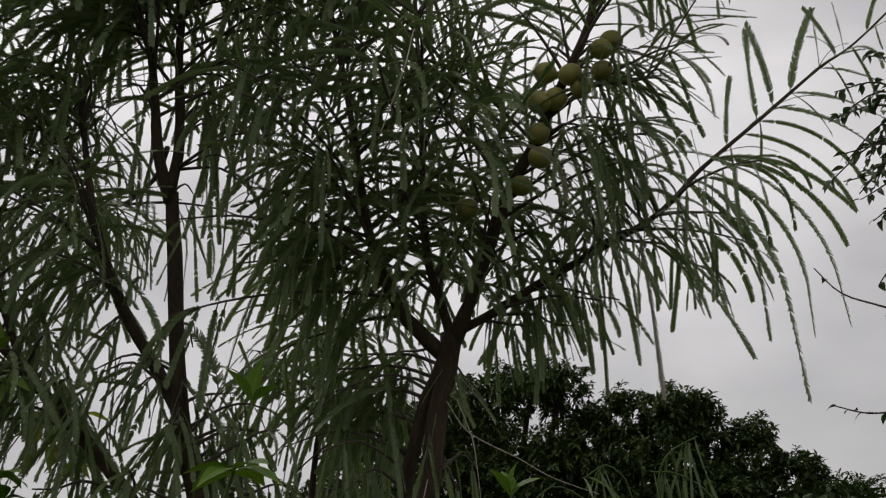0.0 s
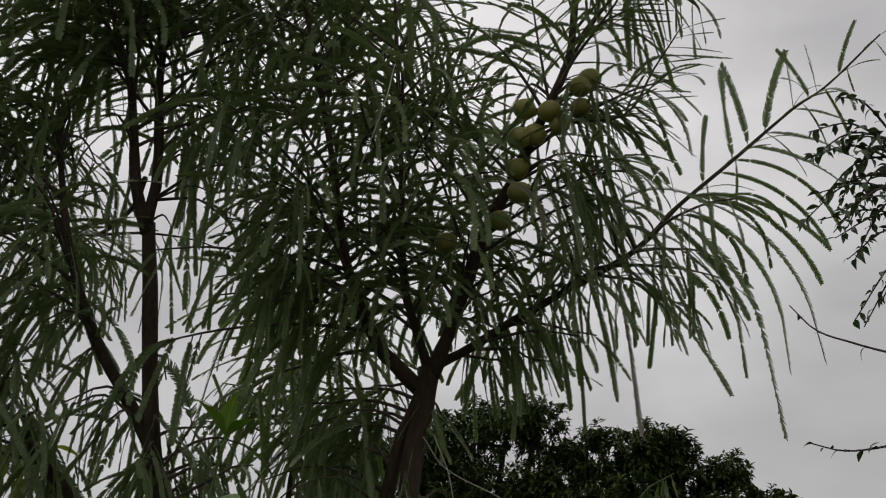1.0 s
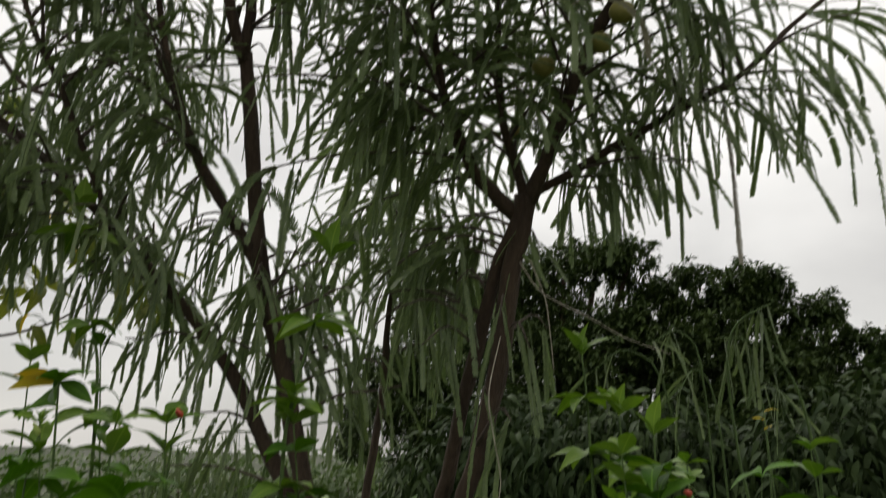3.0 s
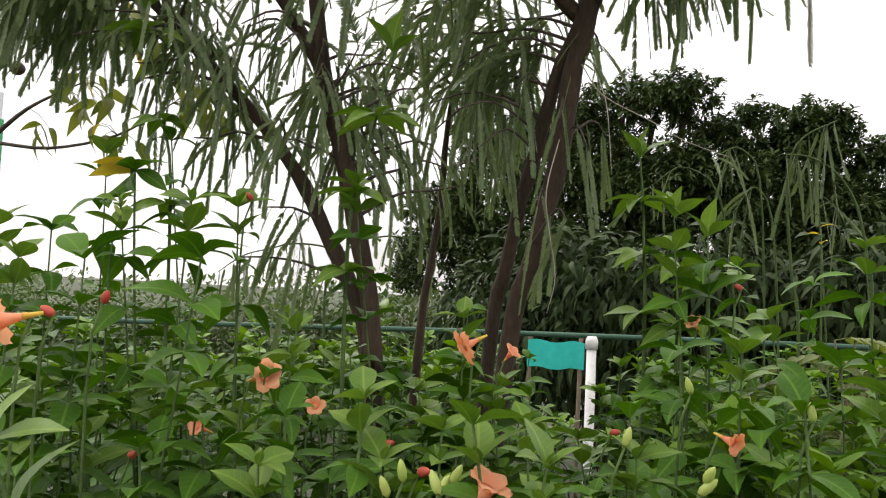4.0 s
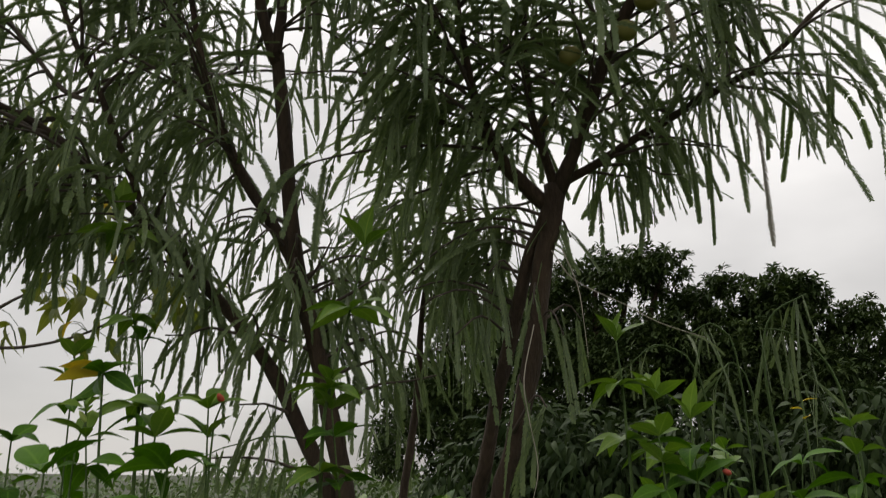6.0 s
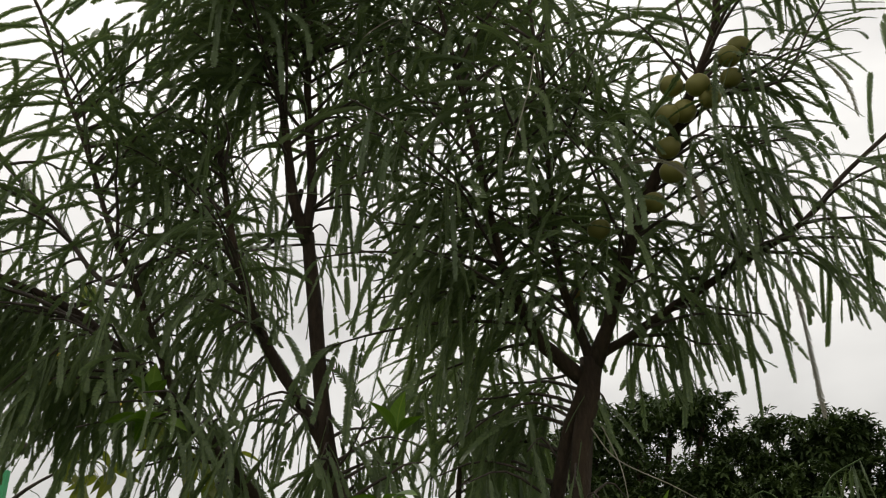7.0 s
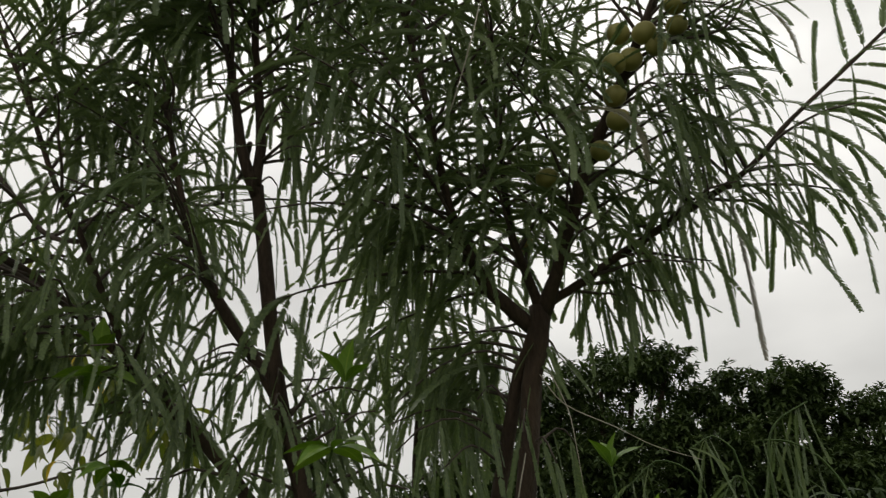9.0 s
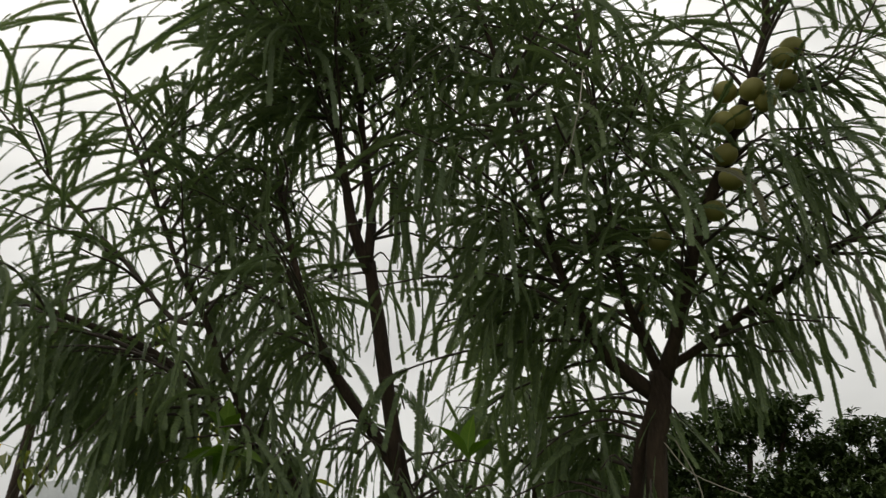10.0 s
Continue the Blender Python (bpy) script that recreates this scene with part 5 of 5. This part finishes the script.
# leaves hang in loose clusters at the ends of the limbs
for x, z, wide, n in ((-1.31, 2.01, 0.09, 20), (-0.98, 2.00, 0.10, 30), (-1.40, 2.26, 0.12, 26), (-1.50, 2.48, 0.12, 22), (-1.27, 2.24, 0.10, 20), (-1.79, 2.15, 0.09, 18), (-1.61, 2.42, 0.10, 18), (-1.12, 2.14, 0.08, 14), (-1.42, 1.90, 0.05, 4), (-1.22, 1.91, 0.05, 7)):
    for k in range(n):
        p = Vector((x + rng.gauss(0, 0.5) * wide, 2.25 + rng.uniform(-0.08, 0.08), z + rng.uniform(-0.4, 0.7) * wide))
        near = min((q for ln in OLIVE_LINES for q in ln), key=lambda q: (q - p).length)
        az = rng.uniform(0, 6.28)
        d = Vector((math.cos(az), math.sin(az), rng.uniform(-2.2, 0.0)))
        leaf = part("leaf", YELLOW_LEAF if rng.random() < 0.05 else rng.choice(OLIVE_LEAF), olive, m=aim(p, d, rng.uniform(0.6, 1.2), rng.uniform(-1.3, 1.3)))
        if (near - p).length > 0.03:
            part("stalk", tube(Buf(), [near, near.lerp(p, 0.5) + Vector((0, 0, 0.01)), p], [0.0014, 0.0011, 0.0008], 4).mesh("stalk", M_STEM), olive)
part("fruit", fruit_mesh(0.021, M_FRUIT_DARK), olive, "dark brown round fruit", Matrix.Translation((-1.523, 2.25, 2.079)))
part("stalk", tube(Buf(), [Vector((-1.523, 2.25, 2.095)), Vector((-1.51, 2.25, 2.28))], [0.0015] * 2, 4).mesh("stalk", M_TWIG), olive)

# ---- small-leaved bush at the right ----
SIDE_LEAF = [leaf_buf(0.022, 0.0110, d, 0.25, 5, 0.0, 0.7).mesh("leaf", M_SIDE, True) for d in (0.15, 0.4, 0.7)]
bush = thing("bush", "dark small-leaved bush with thin arching twigs", "bush", (0.95, 1.35, 0))
rng = random.Random(9)
b_stem = smooth_path([(0.95, 1.35, -0.05), (0.93, 1.34, 0.8), (0.86, 1.30, 1.5), (0.78, 1.27, 2.0), (0.735, 1.26, 2.20), (0.71, 1.26, 2.33)], 4)
part("stem", tube(Buf(), b_stem, taper(len(b_stem), 0.016, 0.003), 7, 0.15).mesh("stem", M_TWIG, True), bush)
TWIGS = [([(0.80, 1.28, 1.85), (0.68, 1.26, 1.94), (0.597, 1.25, 1.967), (0.544, 1.25, 1.987), (0.513, 1.25, 2.023)], 4), ([(0.82, 1.29, 1.75), (0.66, 1.26, 1.85), (0.60, 1.25, 1.835), (0.55, 1.25, 1.83), (0.508, 1.25, 1.84)], 12)]
for k in range(30):
    p, t = line_at(b_stem, rng.uniform(0.70, 0.95))
    tip = Vector((rng.uniform(0.565, 0.72), rng.uniform(1.18, 1.34), p.z + rng.uniform(-0.12, 0.04)))
    TWIGS.append(([p, p.lerp(tip, 0.5) + Vector((0, 0, 0.03)), tip], 15))
for pts, n in TWIGS:
    ln = smooth_path(pts, 4)
    part("twig", tube(Buf(), ln, taper(len(ln), 0.0022, 0.0008), 5).mesh("twig", M_TWIG, True), bush)
    for k in range(n):
        p, t = line_at(ln, 0.25 + 0.75 * (k + rng.random()) / n)
        az = rng.uniform(0, 6.28)
        part("leaf", rng.choice(SIDE_LEAF), bush, m=aim(p, Vector((math.cos(az), math.sin(az), rng.uniform(-1.0, 0.6))) + t * 0.5, rng.uniform(0.5, 0.95), rng.uniform(-0.6, 0.6)))

# ---- dry twigs caught in the centre tree, and yellowed leaves on one shrub ----
for pts in ([(0.030, 1.62, 1.93), (0.055, 1.62, 1.865), (0.064, 1.62, 1.802), (0.070, 1.62, 1.74)], [(0.012, 1.63, 1.93), (0.05, 1.62, 1.875), (0.131, 1.62, 1.832), (0.187, 1.62, 1.80), (0.26, 1.62, 1.774)], [(-0.02, 1.63, 1.80), (-0.035, 1.58, 1.703), (-0.027, 1.58, 1.637), (-0.014, 1.58, 1.563), (-0.025, 1.58, 1.502)],
            [(-0.036, 1.525, 2.56), (-0.030, 1.36, 2.50), (-0.030, 1.22, 2.345), (-0.048, 1.22, 2.28), (-0.068, 1.22, 2.215)], [(-0.30, 1.50, 2.74), (-0.357, 1.45, 2.653), (-0.358, 1.45, 2.60), (-0.364, 1.45, 2.54)]):
    ln = smooth_path(pts, 4)
    part("dry_twig", tube(Buf(), ln, taper(len(ln), 0.0012, 0.0006), 5).mesh("dry_twig", M_DRY, True), centre.top, "pale dry twig")
YELLOW_AT = (-0.652, 1.374, 1.69)
yl = thing("yellowed_leaves", "two yellowed leaves among green ones on a shrub stem", "leaves", YELLOW_AT)
YL = leaf_buf(0.075, 0.036, 0.15, 0.2, 6, 0.03).mesh("leaf", M_YELLOW_LEAF, True)
y_line = smooth_path([(YELLOW_AT[0] + 0.05, YELLOW_AT[1] + 0.03, -0.03), (YELLOW_AT[0] + 0.06, YELLOW_AT[1], 0.9), (YELLOW_AT[0] + 0.01, YELLOW_AT[1], YELLOW_AT[2] - 0.15), YELLOW_AT], 5)
part("stem", tube(Buf(), y_line, taper(len(y_line), 0.0038, 0.0014), 5).mesh("stem", M_STEM, True), yl)
for way, size in (((-1.0, -0.2, -0.08), 0.95), ((-0.9, -0.3, 0.22), 0.85)):
    part("leaf", YL, yl, m=aim(YELLOW_AT, way, size, 0.5))
for k, way in enumerate(((0.7, -0.4, 0.3), (0.5, 0.5, 0.5), (-0.2, -0.8, 0.4), (0.9, 0.1, -0.4), (0.1, -0.7, -0.5), (-0.4, 0.4, -0.6))):
    part("leaf", SHRUB_LEAF[1 + k % 3], yl, "green leaf", aim(YELLOW_AT, way, 0.95, 0.3 * k))

# ---- low shrub with feathered olive leaves, and a sprig of yellow leaves, by the fence ----
PINNATE_LEAFLET = leaf_buf(0.045, 0.017, 0.25, 0.25, 5)


def pinnate_leaf(length, pairs, droop, seed):
    """A stalk along +x with pairs of pointed leaflets and one at its tip."""
    r = random.Random(seed)
    line = [Vector((length * s * (1 - 0.1 * droop * s), 0, -droop * length * s * s)) for s in (0, 0.2, 0.4, 0.6, 0.8, 1)]
    b = tube(Buf(), line, taper(6, 0.0016, 0.0008), 4)
    rows = [(1.0, 0.0)] + [(0.22 + 0.74 * k / pairs, sgn) for k in range(pairs) for sgn in (-1, 1)]
    for f, sgn in rows:
        p, t = line_at(line, f)
        way = t * (0.55 if sgn else 1.0) + Vector((0, 0.85 * sgn, r.uniform(-0.35, 0.1)))
        m = aim(p, way, r.uniform(0.8, 1.1) * (1.0 if f < 0.9 else 0.85), r.uniform(-0.3, 0.3))
        b.add([m @ Vector(v) for v in PINNATE_LEAFLET.v], PINNATE_LEAFLET.f)
    return b.mesh("leaf", M_PINNATE, True)


PINNATE = [pinnate_leaf(0.15, 6, d, i) for i, d in enumerate((0.25, 0.5, 0.8))]
rng = random.Random(91)
pin = thing("pinnate_shrub", "low shrub with feathered olive-green leaves", "shrub", (0.62, 1.80, 0))
for tip in ((0.450, 1.70, 1.484), (0.396, 1.75, 1.432), (0.510, 1.80, 1.478), (0.471, 1.70, 1.388), (0.525, 1.75, 1.402), (0.380, 1.80, 1.352), (0.551, 1.70, 1.442)):
    line = stem_line((0.62 + rng.uniform(-0.06, 0.06), 1.80 + rng.uniform(-0.05, 0.05), -0.03), tip, rng)
    stem = part("stem", tube(Buf(), line, taper(len(line), 0.006, 0.0018), 5).mesh("stem", M_STEM_BROWN, True), pin)
    for k in range(9):
        p, t = line_at(line, 1 - 0.022 * k)
        az = 2.4 * k + rng.uniform(-0.4, 0.4)
        part("leaf", rng.choice(PINNATE), stem, m=aim(p, Vector((math.cos(az), math.sin(az), rng.uniform(0.0, 0.7))), rng.uniform(0.6, 0.95), rng.uniform(-0.3, 0.3)))
ys = thing("yellow_leaf_sprig", "thin stem with a few yellow leaves", "sprig", (0.519, 2.1, 0))
line = stem_line((0.519 + 0.06, 2.14, -0.03), (0.519, 2.1, 1.713), rng)
part("stem", tube(Buf(), line, taper(len(line), 0.005, 0.0014), 5).mesh("stem", M_STEM, True), ys)
for k in range(3):
    p, t = line_at(line, 1 - 0.012 * k)
    part("leaf", YL, ys, m=aim(p, Vector((math.cos(2.4 * k), math.sin(2.4 * k), 0.3)), 0.42, 0.2 * k))
